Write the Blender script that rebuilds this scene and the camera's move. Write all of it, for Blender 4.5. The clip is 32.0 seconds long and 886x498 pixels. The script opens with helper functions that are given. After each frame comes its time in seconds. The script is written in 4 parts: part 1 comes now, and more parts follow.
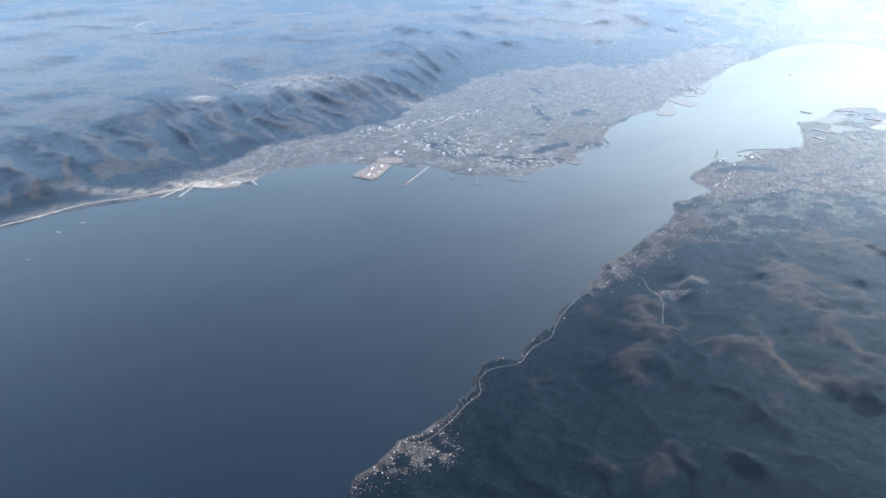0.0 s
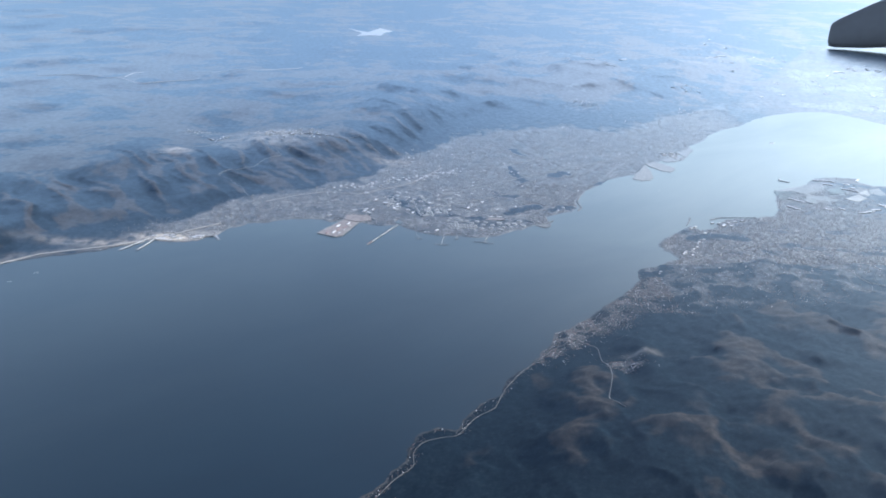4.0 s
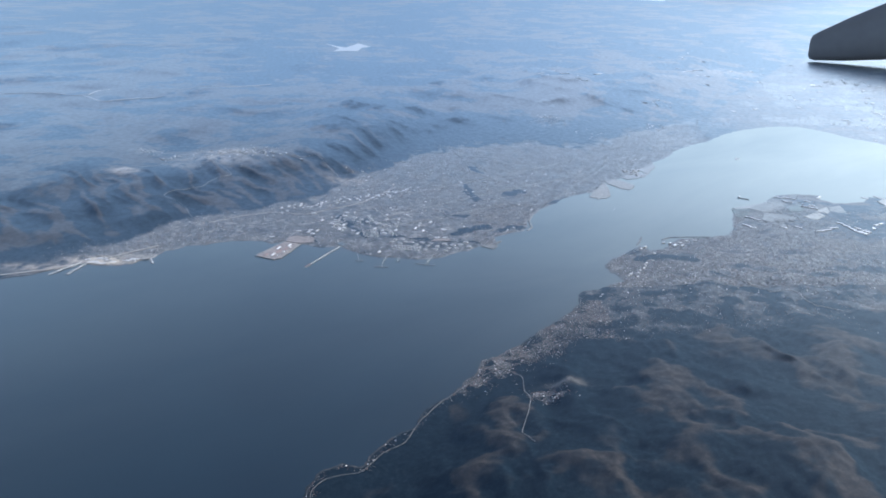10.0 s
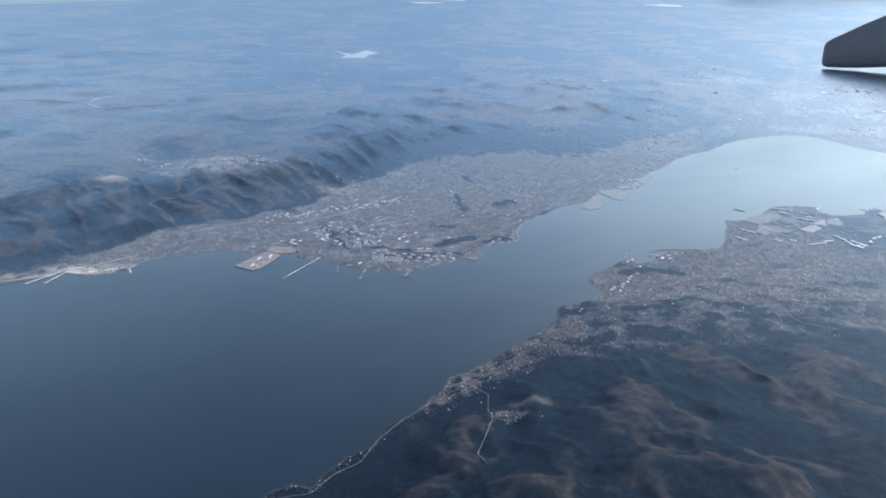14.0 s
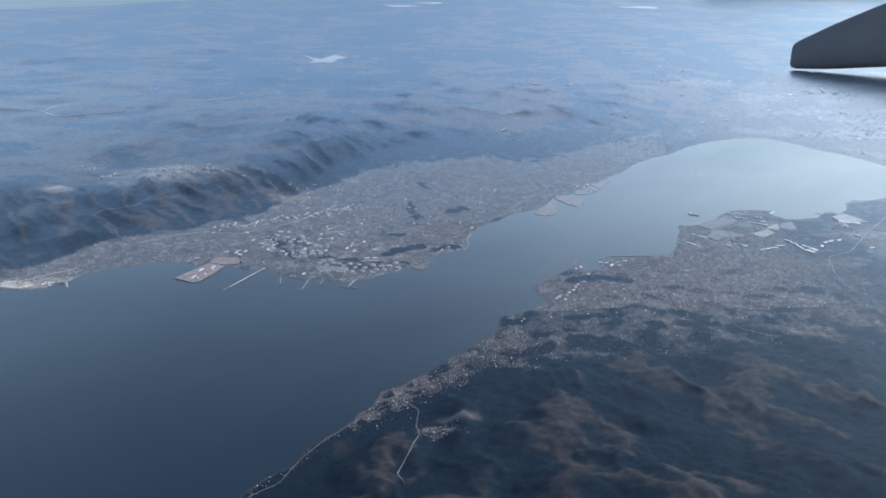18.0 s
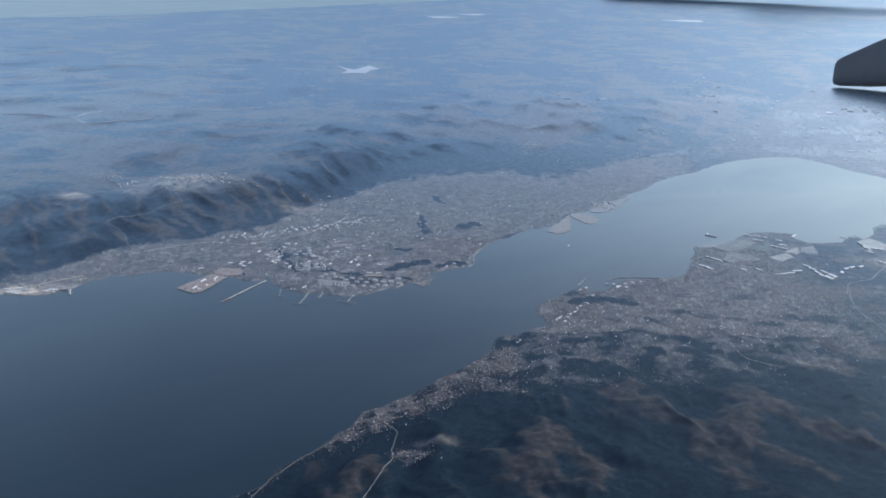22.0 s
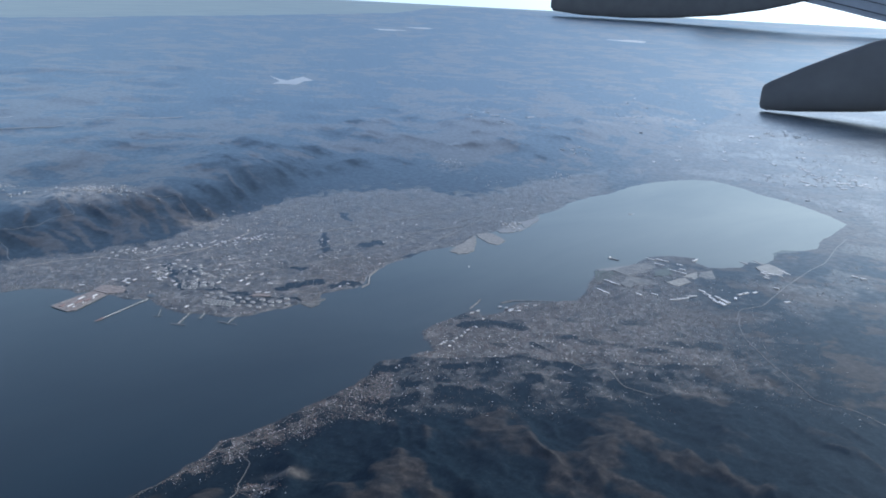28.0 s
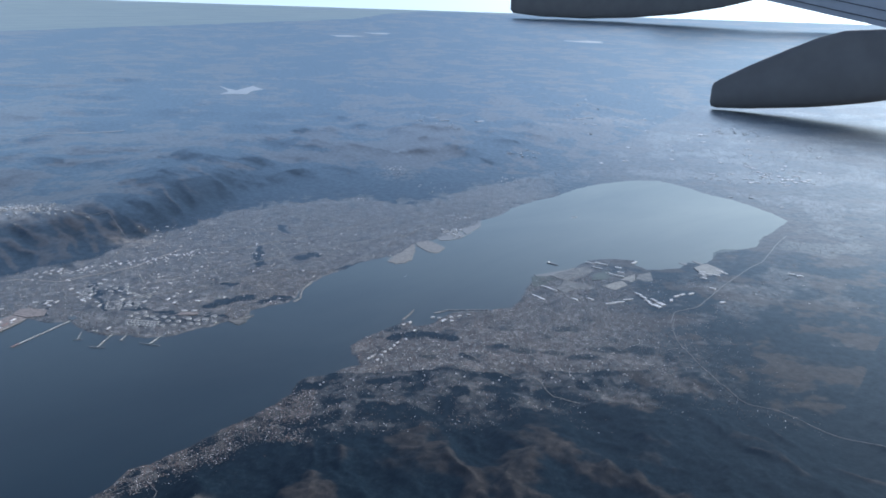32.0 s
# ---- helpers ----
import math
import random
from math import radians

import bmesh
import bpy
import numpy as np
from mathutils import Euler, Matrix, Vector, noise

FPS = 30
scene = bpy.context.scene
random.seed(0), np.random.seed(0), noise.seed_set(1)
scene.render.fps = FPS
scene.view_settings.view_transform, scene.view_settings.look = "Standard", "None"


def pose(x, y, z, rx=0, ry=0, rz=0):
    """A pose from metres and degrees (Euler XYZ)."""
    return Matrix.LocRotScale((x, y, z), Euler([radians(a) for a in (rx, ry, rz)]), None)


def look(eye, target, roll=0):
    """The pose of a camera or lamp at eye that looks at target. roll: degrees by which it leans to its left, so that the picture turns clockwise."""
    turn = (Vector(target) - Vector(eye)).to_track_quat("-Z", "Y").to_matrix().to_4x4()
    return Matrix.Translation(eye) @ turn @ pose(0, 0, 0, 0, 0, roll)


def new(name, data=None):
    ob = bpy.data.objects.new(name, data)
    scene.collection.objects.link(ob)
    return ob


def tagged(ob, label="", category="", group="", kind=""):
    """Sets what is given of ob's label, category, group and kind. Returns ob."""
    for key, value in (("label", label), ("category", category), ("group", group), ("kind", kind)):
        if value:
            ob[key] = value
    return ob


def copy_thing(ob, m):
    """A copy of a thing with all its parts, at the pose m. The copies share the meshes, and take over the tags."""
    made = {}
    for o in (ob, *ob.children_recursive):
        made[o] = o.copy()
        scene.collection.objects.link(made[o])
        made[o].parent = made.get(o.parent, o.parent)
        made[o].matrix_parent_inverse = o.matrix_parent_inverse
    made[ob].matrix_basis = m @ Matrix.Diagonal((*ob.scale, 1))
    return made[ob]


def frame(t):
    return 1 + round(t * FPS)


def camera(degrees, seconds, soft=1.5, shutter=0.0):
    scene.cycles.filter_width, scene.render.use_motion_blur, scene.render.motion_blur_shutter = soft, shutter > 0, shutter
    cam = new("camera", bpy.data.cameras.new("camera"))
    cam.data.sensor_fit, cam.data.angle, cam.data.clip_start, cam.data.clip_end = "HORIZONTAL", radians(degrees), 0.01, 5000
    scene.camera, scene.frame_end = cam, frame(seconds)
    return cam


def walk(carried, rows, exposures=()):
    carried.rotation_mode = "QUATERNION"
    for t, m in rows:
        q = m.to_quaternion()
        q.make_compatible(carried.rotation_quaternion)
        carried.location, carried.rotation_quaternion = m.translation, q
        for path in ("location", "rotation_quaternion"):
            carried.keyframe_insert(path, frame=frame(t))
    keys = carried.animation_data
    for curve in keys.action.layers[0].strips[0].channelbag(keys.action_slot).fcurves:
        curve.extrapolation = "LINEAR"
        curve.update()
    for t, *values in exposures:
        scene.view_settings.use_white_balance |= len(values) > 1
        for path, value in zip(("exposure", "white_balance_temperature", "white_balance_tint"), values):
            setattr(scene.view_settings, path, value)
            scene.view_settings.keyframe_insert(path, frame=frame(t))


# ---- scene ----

# A landscape model at about one to thirty: one metre here is about thirty metres of ground.
cam = camera(56.95, 32.0, 1.8)
ROWS = [
    (0.0, -104.73, -36.80, 194.62, -1.32, -25.59, -0.17),
    (0.5, -101.51, -35.64, 194.74, -1.59, -24.91, -0.16),
    (1.0, -98.28, -34.47, 194.86, -1.66, -24.48, 0.03),
    (1.5, -95.05, -33.31, 194.98, -1.58, -24.59, -0.21),
    (2.0, -91.82, -32.15, 195.11, -1.60, -24.54, 0.02),
    (2.5, -88.58, -30.99, 195.24, -1.60, -23.60, 0.19),
    (4.5, -75.61, -26.35, 195.79, -1.36, -21.76, 1.99),
    (5.0, -72.36, -25.20, 195.93, -2.11, -22.03, 2.30),
    (5.5, -69.10, -24.04, 196.08, -2.34, -22.29, 2.15),
    (6.0, -65.84, -22.89, 196.24, -1.87, -22.59, 1.67),
    (6.5, -62.58, -21.73, 196.39, -1.49, -22.64, 1.47),
    (7.0, -59.32, -20.58, 196.55, -1.08, -22.63, 0.87),
    (7.5, -56.05, -19.43, 196.72, -1.08, -22.45, 1.07),
    (8.0, -52.78, -18.28, 196.88, -1.62, -21.70, 1.55),
    (8.5, -49.50, -17.13, 197.05, -1.52, -21.38, 1.20),
    (9.0, -46.23, -15.98, 197.23, -1.20, -21.36, 0.80),
    (9.5, -42.94, -14.83, 197.40, -0.97, -21.15, 0.96),
    (10.0, -39.66, -13.69, 197.58, -0.93, -20.96, 1.08),
    (10.5, -36.37, -12.54, 197.77, -0.95, -20.95, 1.14),
    (11.0, -33.08, -11.40, 197.95, -0.88, -21.08, 0.99),
    (11.5, -29.79, -10.25, 198.14, -0.61, -21.09, 0.91),
    (12.0, -26.49, -9.11, 198.33, 0.18, -21.21, 0.78),
    (12.5, -23.19, -7.97, 198.53, 0.76, -21.24, 0.95),
    (13.0, -19.89, -6.83, 198.73, 0.88, -21.01, 1.07),
    (13.5, -16.58, -5.69, 198.93, 0.73, -20.72, 1.08),
    (14.0, -13.27, -4.55, 199.14, 0.69, -20.62, 0.88),
    (14.5, -9.96, -3.41, 199.35, 0.67, -20.65, 0.80),
    (16.5, 3.33, 1.13, 200.22, -0.65, -21.04, 1.07),
    (17.0, 6.66, 2.27, 200.45, -0.65, -20.90, 0.97),
    (17.5, 9.99, 3.40, 200.68, -0.67, -20.67, 0.86),
    (18.0, 13.32, 4.53, 200.91, -0.32, -20.45, 0.63),
    (18.5, 16.66, 5.66, 201.15, 1.83, -20.13, 0.44),
    (19.0, 20.00, 6.79, 201.39, 4.39, -19.69, 0.82),
    (19.5, 23.35, 7.92, 201.63, 4.70, -19.72, 1.11),
    (20.0, 26.70, 9.05, 201.88, 4.34, -20.03, 0.94),
    (20.5, 30.05, 10.18, 202.13, 3.94, -20.21, 1.00),
    (21.0, 33.41, 11.30, 202.38, 3.67, -20.13, 1.18),
    (21.5, 36.76, 12.43, 202.64, 3.25, -19.92, 1.12),
    (22.0, 40.13, 13.55, 202.90, 2.97, -19.80, 0.93),
    (22.5, 43.49, 14.68, 203.16, 2.79, -19.69, 1.09),
    (23.0, 46.86, 15.80, 203.43, 2.62, -19.67, 1.21),
    (23.5, 50.23, 16.92, 203.70, 2.50, -19.80, 1.35),
    (24.0, 53.61, 18.04, 203.97, 2.55, -19.90, 1.15),
    (24.5, 56.98, 19.16, 204.25, 2.56, -19.79, 1.05),
    (26.5, 70.53, 23.63, 205.39, 1.64, -19.27, 1.87),
    (27.0, 73.92, 24.74, 205.68, 1.12, -19.20, 2.36),
    (27.5, 77.32, 25.86, 205.98, 0.33, -19.02, 2.84),
    (28.0, 80.72, 26.97, 206.28, -0.34, -18.87, 2.99),
    (28.5, 84.12, 28.08, 206.58, -0.83, -18.81, 3.00),
    (29.0, 87.53, 29.19, 206.89, -1.34, -18.91, 2.98),
    (29.5, 90.94, 30.30, 207.20, -2.03, -19.09, 2.96),
    (30.0, 94.35, 31.41, 207.51, -2.50, -19.24, 2.85),
    (30.5, 97.77, 32.52, 207.83, -2.65, -19.19, 2.60),
    (31.0, 101.19, 33.63, 208.15, -2.64, -18.87, 2.24),
    (31.5, 104.61, 34.74, 208.47, -2.49, -18.61, 1.80),
    (32.0, 108.04, 35.84, 208.79, -2.34, -18.54, 1.84),
]


def aim(x, y, z, yaw, pitch, roll):
    a, p = radians(yaw), radians(pitch)
    return look((x, y, z), (x - math.sin(a) * math.cos(p), y + math.cos(a) * math.cos(p), z + math.sin(p)), roll)


EXPOSURES = [(0.0, 1.12, 6500, 10), (2.5, 0.98, 6200, 10), (5.0, 0.74, 6050, 10), (9.0, 0.67, 6050, 10), (13.0, 0.61, 6080, 10), (17.0, 0.44, 6050, 10), (20.0, 0.33, 6050, 10), (32.0, 0.19, 6000, 10)]
walk(cam, [(t, aim(*row)) for t, *row in ROWS], EXPOSURES)

# ---- light ----
SUN_AZ, SUN_EL = 68.0, 26.0
world = bpy.data.worlds.new("sky")
scene.world = world
world.use_nodes = True
wn, wl = world.node_tree.nodes, world.node_tree.links
sky = wn.new("ShaderNodeTexSky")
sky.sky_type, sky.sun_disc = "NISHITA", False
sky.sun_elevation, sky.sun_rotation = radians(SUN_EL), radians(SUN_AZ)
sky.altitude, sky.air_density, sky.dust_density, sky.ozone_density = 3000, 1.0, 1.6, 1.2
wn["Background"].inputs[1].default_value = 0.135
wl.new(sky.outputs[0], wn["Background"].inputs[0])
# the murk along the horizon takes the colour of the sky a little above it
ray, parts, lifted, whole = wn.new("ShaderNodeTexCoord"), wn.new("ShaderNodeSeparateXYZ"), wn.new("ShaderNodeMath"), wn.new("ShaderNodeCombineXYZ")
lifted.operation, lifted.inputs[1].default_value = "MAXIMUM", 0.10
wl.new(ray.outputs["Generated"], parts.inputs[0])
wl.new(parts.outputs[2], lifted.inputs[0])
wl.new(parts.outputs[0], whole.inputs[0])
wl.new(parts.outputs[1], whole.inputs[1])
wl.new(lifted.outputs[0], whole.inputs[2])
wl.new(whole.outputs[0], sky.inputs[0])
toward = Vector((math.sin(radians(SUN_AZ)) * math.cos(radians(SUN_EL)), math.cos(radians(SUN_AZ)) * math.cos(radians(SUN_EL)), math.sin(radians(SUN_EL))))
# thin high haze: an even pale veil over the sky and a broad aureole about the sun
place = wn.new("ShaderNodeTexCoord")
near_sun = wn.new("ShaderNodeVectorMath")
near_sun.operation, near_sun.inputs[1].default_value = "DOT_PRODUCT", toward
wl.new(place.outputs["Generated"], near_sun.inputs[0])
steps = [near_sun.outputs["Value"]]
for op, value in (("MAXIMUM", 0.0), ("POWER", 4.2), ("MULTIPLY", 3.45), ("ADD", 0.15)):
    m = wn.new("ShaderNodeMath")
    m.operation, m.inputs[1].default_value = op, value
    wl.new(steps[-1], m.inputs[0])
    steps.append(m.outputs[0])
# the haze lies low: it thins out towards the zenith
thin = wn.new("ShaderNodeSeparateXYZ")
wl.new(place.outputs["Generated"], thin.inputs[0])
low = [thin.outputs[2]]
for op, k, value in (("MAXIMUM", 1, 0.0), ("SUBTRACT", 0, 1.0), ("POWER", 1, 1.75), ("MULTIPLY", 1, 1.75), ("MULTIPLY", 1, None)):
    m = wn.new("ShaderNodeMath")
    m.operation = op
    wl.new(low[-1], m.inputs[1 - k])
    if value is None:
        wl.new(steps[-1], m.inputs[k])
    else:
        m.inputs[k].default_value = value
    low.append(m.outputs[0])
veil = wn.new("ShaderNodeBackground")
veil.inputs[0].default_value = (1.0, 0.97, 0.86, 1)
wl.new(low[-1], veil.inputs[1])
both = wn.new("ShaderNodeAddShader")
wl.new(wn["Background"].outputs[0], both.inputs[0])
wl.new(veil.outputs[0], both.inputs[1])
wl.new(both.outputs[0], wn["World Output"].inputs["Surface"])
lamp = bpy.data.lights.new("sun", "SUN")
lamp.energy, lamp.angle, lamp.color = 3.3, radians(4.0), (1.0, 0.925, 0.83)
sun = new("sun", lamp)
sun.matrix_world = look(toward * 800 + Vector((0, 400, 0)), (0, 400, 0))

# ---- materials ----
def node(tree, kind, **values):
    n = tree.nodes.new(kind)
    for key, value in values.items():
        n.inputs[key.replace("_", " ")].default_value = value
    return n


def haze_group(name, tint, rough, depth, power):
    """Distance haze painted as a gloss of sky, stronger the flatter the view."""
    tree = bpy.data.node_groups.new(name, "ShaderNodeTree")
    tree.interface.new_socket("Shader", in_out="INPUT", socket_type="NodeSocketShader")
    haze_shine = tree.interface.new_socket("Haze", in_out="INPUT", socket_type="NodeSocketColor")
    haze_shine.default_value = tint
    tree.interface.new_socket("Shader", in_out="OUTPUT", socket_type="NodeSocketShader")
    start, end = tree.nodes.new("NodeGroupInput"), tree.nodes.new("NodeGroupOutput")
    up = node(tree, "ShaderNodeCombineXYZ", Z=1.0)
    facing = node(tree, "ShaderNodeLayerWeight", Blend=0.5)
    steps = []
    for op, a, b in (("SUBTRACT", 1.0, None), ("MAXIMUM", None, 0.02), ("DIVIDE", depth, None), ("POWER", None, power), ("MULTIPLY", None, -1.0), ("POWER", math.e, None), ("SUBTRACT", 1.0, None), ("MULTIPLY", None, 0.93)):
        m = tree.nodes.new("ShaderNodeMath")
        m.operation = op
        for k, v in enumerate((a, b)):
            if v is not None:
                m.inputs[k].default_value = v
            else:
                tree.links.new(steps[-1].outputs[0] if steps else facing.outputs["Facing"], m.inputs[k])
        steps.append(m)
    haze_gloss = node(tree, "ShaderNodeBsdfGlossy", Roughness=rough)
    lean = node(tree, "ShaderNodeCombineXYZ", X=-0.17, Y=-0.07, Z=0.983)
    tree.links.new(start.outputs[1], haze_gloss.inputs["Color"])
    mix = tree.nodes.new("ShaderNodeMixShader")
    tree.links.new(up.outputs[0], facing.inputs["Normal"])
    tree.links.new(lean.outputs[0], haze_gloss.inputs["Normal"])
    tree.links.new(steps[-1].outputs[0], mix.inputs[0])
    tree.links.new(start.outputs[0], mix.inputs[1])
    tree.links.new(haze_gloss.outputs[0], mix.inputs[2])
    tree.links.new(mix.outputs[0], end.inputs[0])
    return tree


# painted haze; on the sea it also carries the sky's reflection
LAND_HAZE = haze_group("land_haze", (0.67, 0.735, 0.755, 1), 0.37, 0.248, 2.75)
SEA_HAZE_GLOSS = haze_group("sea_haze_gloss", (0.65, 0.725, 0.700, 1), 0.42, 0.316, 3.9)


def material(name, rough=0.8, hazed=True, spec=0.3, metal=0.0, haze_gloss=LAND_HAZE):
    m = bpy.data.materials.new(name)
    m.use_nodes = True
    tree = m.node_tree
    bsdf = tree.nodes["Principled BSDF"]
    bsdf.inputs["Roughness"].default_value, bsdf.inputs["Metallic"].default_value = rough, metal
    bsdf.inputs["Specular IOR Level"].default_value = spec
    # the surface is overlaid with haze painted as gloss
    if hazed:
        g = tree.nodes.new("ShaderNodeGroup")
        g.node_tree = haze_gloss
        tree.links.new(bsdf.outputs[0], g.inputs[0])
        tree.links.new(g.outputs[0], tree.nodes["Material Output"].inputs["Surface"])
    return m, tree, bsdf


def noise_tex(tree, scale, detail=4.0, rough=0.55, warp=0.0):
    n = node(tree, "ShaderNodeTexNoise", Scale=scale, Detail=detail, Roughness=rough, Distortion=warp)
    geo = tree.nodes.new("ShaderNodeNewGeometry")
    tree.links.new(geo.outputs["Position"], n.inputs["Vector"])
    return n.outputs["Fac"]


def ramp(tree, source, *stops):
    r = tree.nodes.new("ShaderNodeValToRGB")
    while len(r.color_ramp.elements) < len(stops):
        r.color_ramp.elements.new(0.5)
    for e, (at, colour) in zip(r.color_ramp.elements, stops):
        e.position, e.color = at, (*colour, 1) if not isinstance(colour, float) else (colour, colour, colour, 1)
    tree.links.new(source, r.inputs[0])
    return r.outputs[0]


def blend(tree, fac, a, b, how="MIX"):
    m = tree.nodes.new("ShaderNodeMix")
    m.data_type, m.blend_type = "RGBA", how
    for socket, v in ((m.inputs[0], fac), (m.inputs[6], a), (m.inputs[7], b)):
        if isinstance(v, bpy.types.NodeSocket):
            tree.links.new(v, socket)
        else:
            socket.default_value = v if isinstance(v, float) else (*v, 1)
    return m.outputs[2]


def relief(tree, bsdf, source, strength, distance):
    b = node(tree, "ShaderNodeBump", Strength=strength, Distance=distance)
    tree.links.new(source, b.inputs["Height"])
    tree.links.new(b.outputs[0], bsdf.inputs["Normal"])


def ragged(tree, value, noise, swing, low, high):
    """A share of cover broken up into patches with ragged edges."""
    steps = [noise]
    for op, b in (("SUBTRACT", 0.5), ("MULTIPLY", swing), ("ADD", value)):
        m = tree.nodes.new("ShaderNodeMath")
        m.operation = op
        tree.links.new(steps[-1], m.inputs[0])
        if isinstance(b, float):
            m.inputs[1].default_value = b
        else:
            tree.links.new(b, m.inputs[1])
        steps.append(m.outputs[0])
    r = node(tree, "ShaderNodeMapRange", From_Min=low, From_Max=high)
    r.interpolation_type = "SMOOTHSTEP"
    tree.links.new(steps[-1], r.inputs["Value"])
    return r.outputs[0]


def land_material():
    m, tree, bsdf = material("land", 0.95, spec=0.0)
    cover = tree.nodes.new("ShaderNodeAttribute")
    cover.attribute_name = "cover"
    split = tree.nodes.new("ShaderNodeSeparateColor")
    tree.links.new(cover.outputs["Color"], split.inputs[0])
    place = tree.nodes.new("ShaderNodeNewGeometry")
    # city blocks: each a tone of its own, with paler streets between them
    blocks = node(tree, "ShaderNodeTexVoronoi", Scale=0.30, Randomness=0.85)
    streets = node(tree, "ShaderNodeTexVoronoi", Scale=0.30, Randomness=0.85)
    streets.feature = "DISTANCE_TO_EDGE"
    tone = tree.nodes.new("ShaderNodeSeparateColor")
    for v in (blocks, streets):
        tree.links.new(place.outputs["Position"], v.inputs["Vector"])
    tree.links.new(blocks.outputs["Color"], tone.inputs[0])
    # near haze is painted into these colours as added blue
    forest = ramp(tree, noise_tex(tree, 0.55, 9, 0.72), (0.3, (0.003, 0.008, 0.013)), (0.52, (0.007, 0.014, 0.021)), (0.72, (0.021, 0.029, 0.034)))
    scrub = ramp(tree, noise_tex(tree, 0.30, 9, 0.74, 0.8), (0.3, (0.020, 0.021, 0.022)), (0.5, (0.037, 0.034, 0.033)), (0.72, (0.076, 0.066, 0.058)))
    grain = ramp(tree, noise_tex(tree, 0.9, 5, 0.7), (0.3, (0.046, 0.050, 0.054)), (0.5, (0.096, 0.097, 0.099)), (0.72, (0.21, 0.205, 0.20)))
    lots = ramp(tree, tone.outputs[0], (0.0, (0.030, 0.036, 0.036)), (0.35, (0.068, 0.066, 0.064)), (0.75, (0.122, 0.116, 0.112)), (0.97, (0.34, 0.33, 0.32)))
    town = blend(tree, 0.5, grain, lots)
    # whole quarters differ in tone, and broad streets part them
    town = blend(tree, 1.0, town, ramp(tree, noise_tex(tree, 0.06, 5, 0.6), (0.3, (0.62, 0.64, 0.66)), (0.7, (1.35, 1.30, 1.25))), "MULTIPLY")
    town = blend(tree, ramp(tree, streets.outputs["Distance"], (0.02, 0.5), (0.07, 0.0)), town, (0.22, 0.22, 0.22))
    bare = ramp(tree, noise_tex(tree, 0.4, 5, 0.6), (0.3, (0.24, 0.205, 0.17)), (0.7, (0.48, 0.42, 0.355)))
    dry = ragged(tree, split.outputs[1], noise_tex(tree, 0.10, 11, 0.62, 0.5), 1.0, 0.18, 0.82)
    built = ragged(tree, split.outputs[0], noise_tex(tree, 0.22, 9, 0.68, 0.4), 0.8, 0.10, 0.75)
    c = blend(tree, dry, forest, scrub)
    c = blend(tree, built, c, town)
    c = blend(tree, split.outputs[2], c, bare)
    tree.links.new(c, bsdf.inputs["Base Color"])
    # tint of the painted haze, paler over fields, walls and bare soil than woods
    haze_shine = blend(tree, dry, (0.500, 0.610, 0.680), (0.615, 0.665, 0.690))
    haze_shine = blend(tree, built, haze_shine, (0.755, 0.82, 0.835))
    haze_shine = blend(tree, split.outputs[2], haze_shine, (0.88, 0.87, 0.84))
    # crowns and clearings: random mottling of the painted haze's tint
    haze_shine = blend(tree, 1.0, haze_shine, ramp(tree, noise_tex(tree, 0.2, 10, 0.68), (0.32, 0.86), (0.68, 1.12)), "MULTIPLY")
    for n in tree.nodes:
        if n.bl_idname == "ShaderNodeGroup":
            tree.links.new(haze_shine, n.inputs[1])
    relief(tree, bsdf, noise_tex(tree, 0.35, 9, 0.66), 0.25, 1.4)
    return m


def plain_material(name, colour, rough=0.7, vary=0.25, scale=1.0, hazed=True, metal=0.0, by_object=False, haze_shine=None):
    m, tree, bsdf = material(name, rough, hazed, metal=metal)
    # a material can have its own tint for the painted haze
    for n in tree.nodes:
        if haze_shine and n.bl_idname == "ShaderNodeGroup":
            n.inputs[1].default_value = (*haze_shine, 1)
    dark = tuple(v * (1 - vary) for v in colour)
    light = tuple(min(1, v * (1 + vary)) for v in colour)
    c = ramp(tree, noise_tex(tree, scale, 5, 0.6), (0.35, dark), (0.65, light))
    if by_object:
        info = tree.nodes.new("ShaderNodeObjectInfo")
        c = blend(tree, 0.5, c, ramp(tree, info.outputs["Random"], (0.0, tuple(v * 0.75 for v in colour)), (1.0, tuple(min(1, v * 1.15) for v in colour))))
    tree.links.new(c, bsdf.inputs["Base Color"])
    return m


def island_material(name, stops, rough=0.8):
    m, tree, bsdf = material(name, rough)
    geo = tree.nodes.new("ShaderNodeNewGeometry")
    r = ramp(tree, geo.outputs["Random Per Island"], *stops)
    tree.links.new(r, bsdf.inputs["Base Color"])
    return m


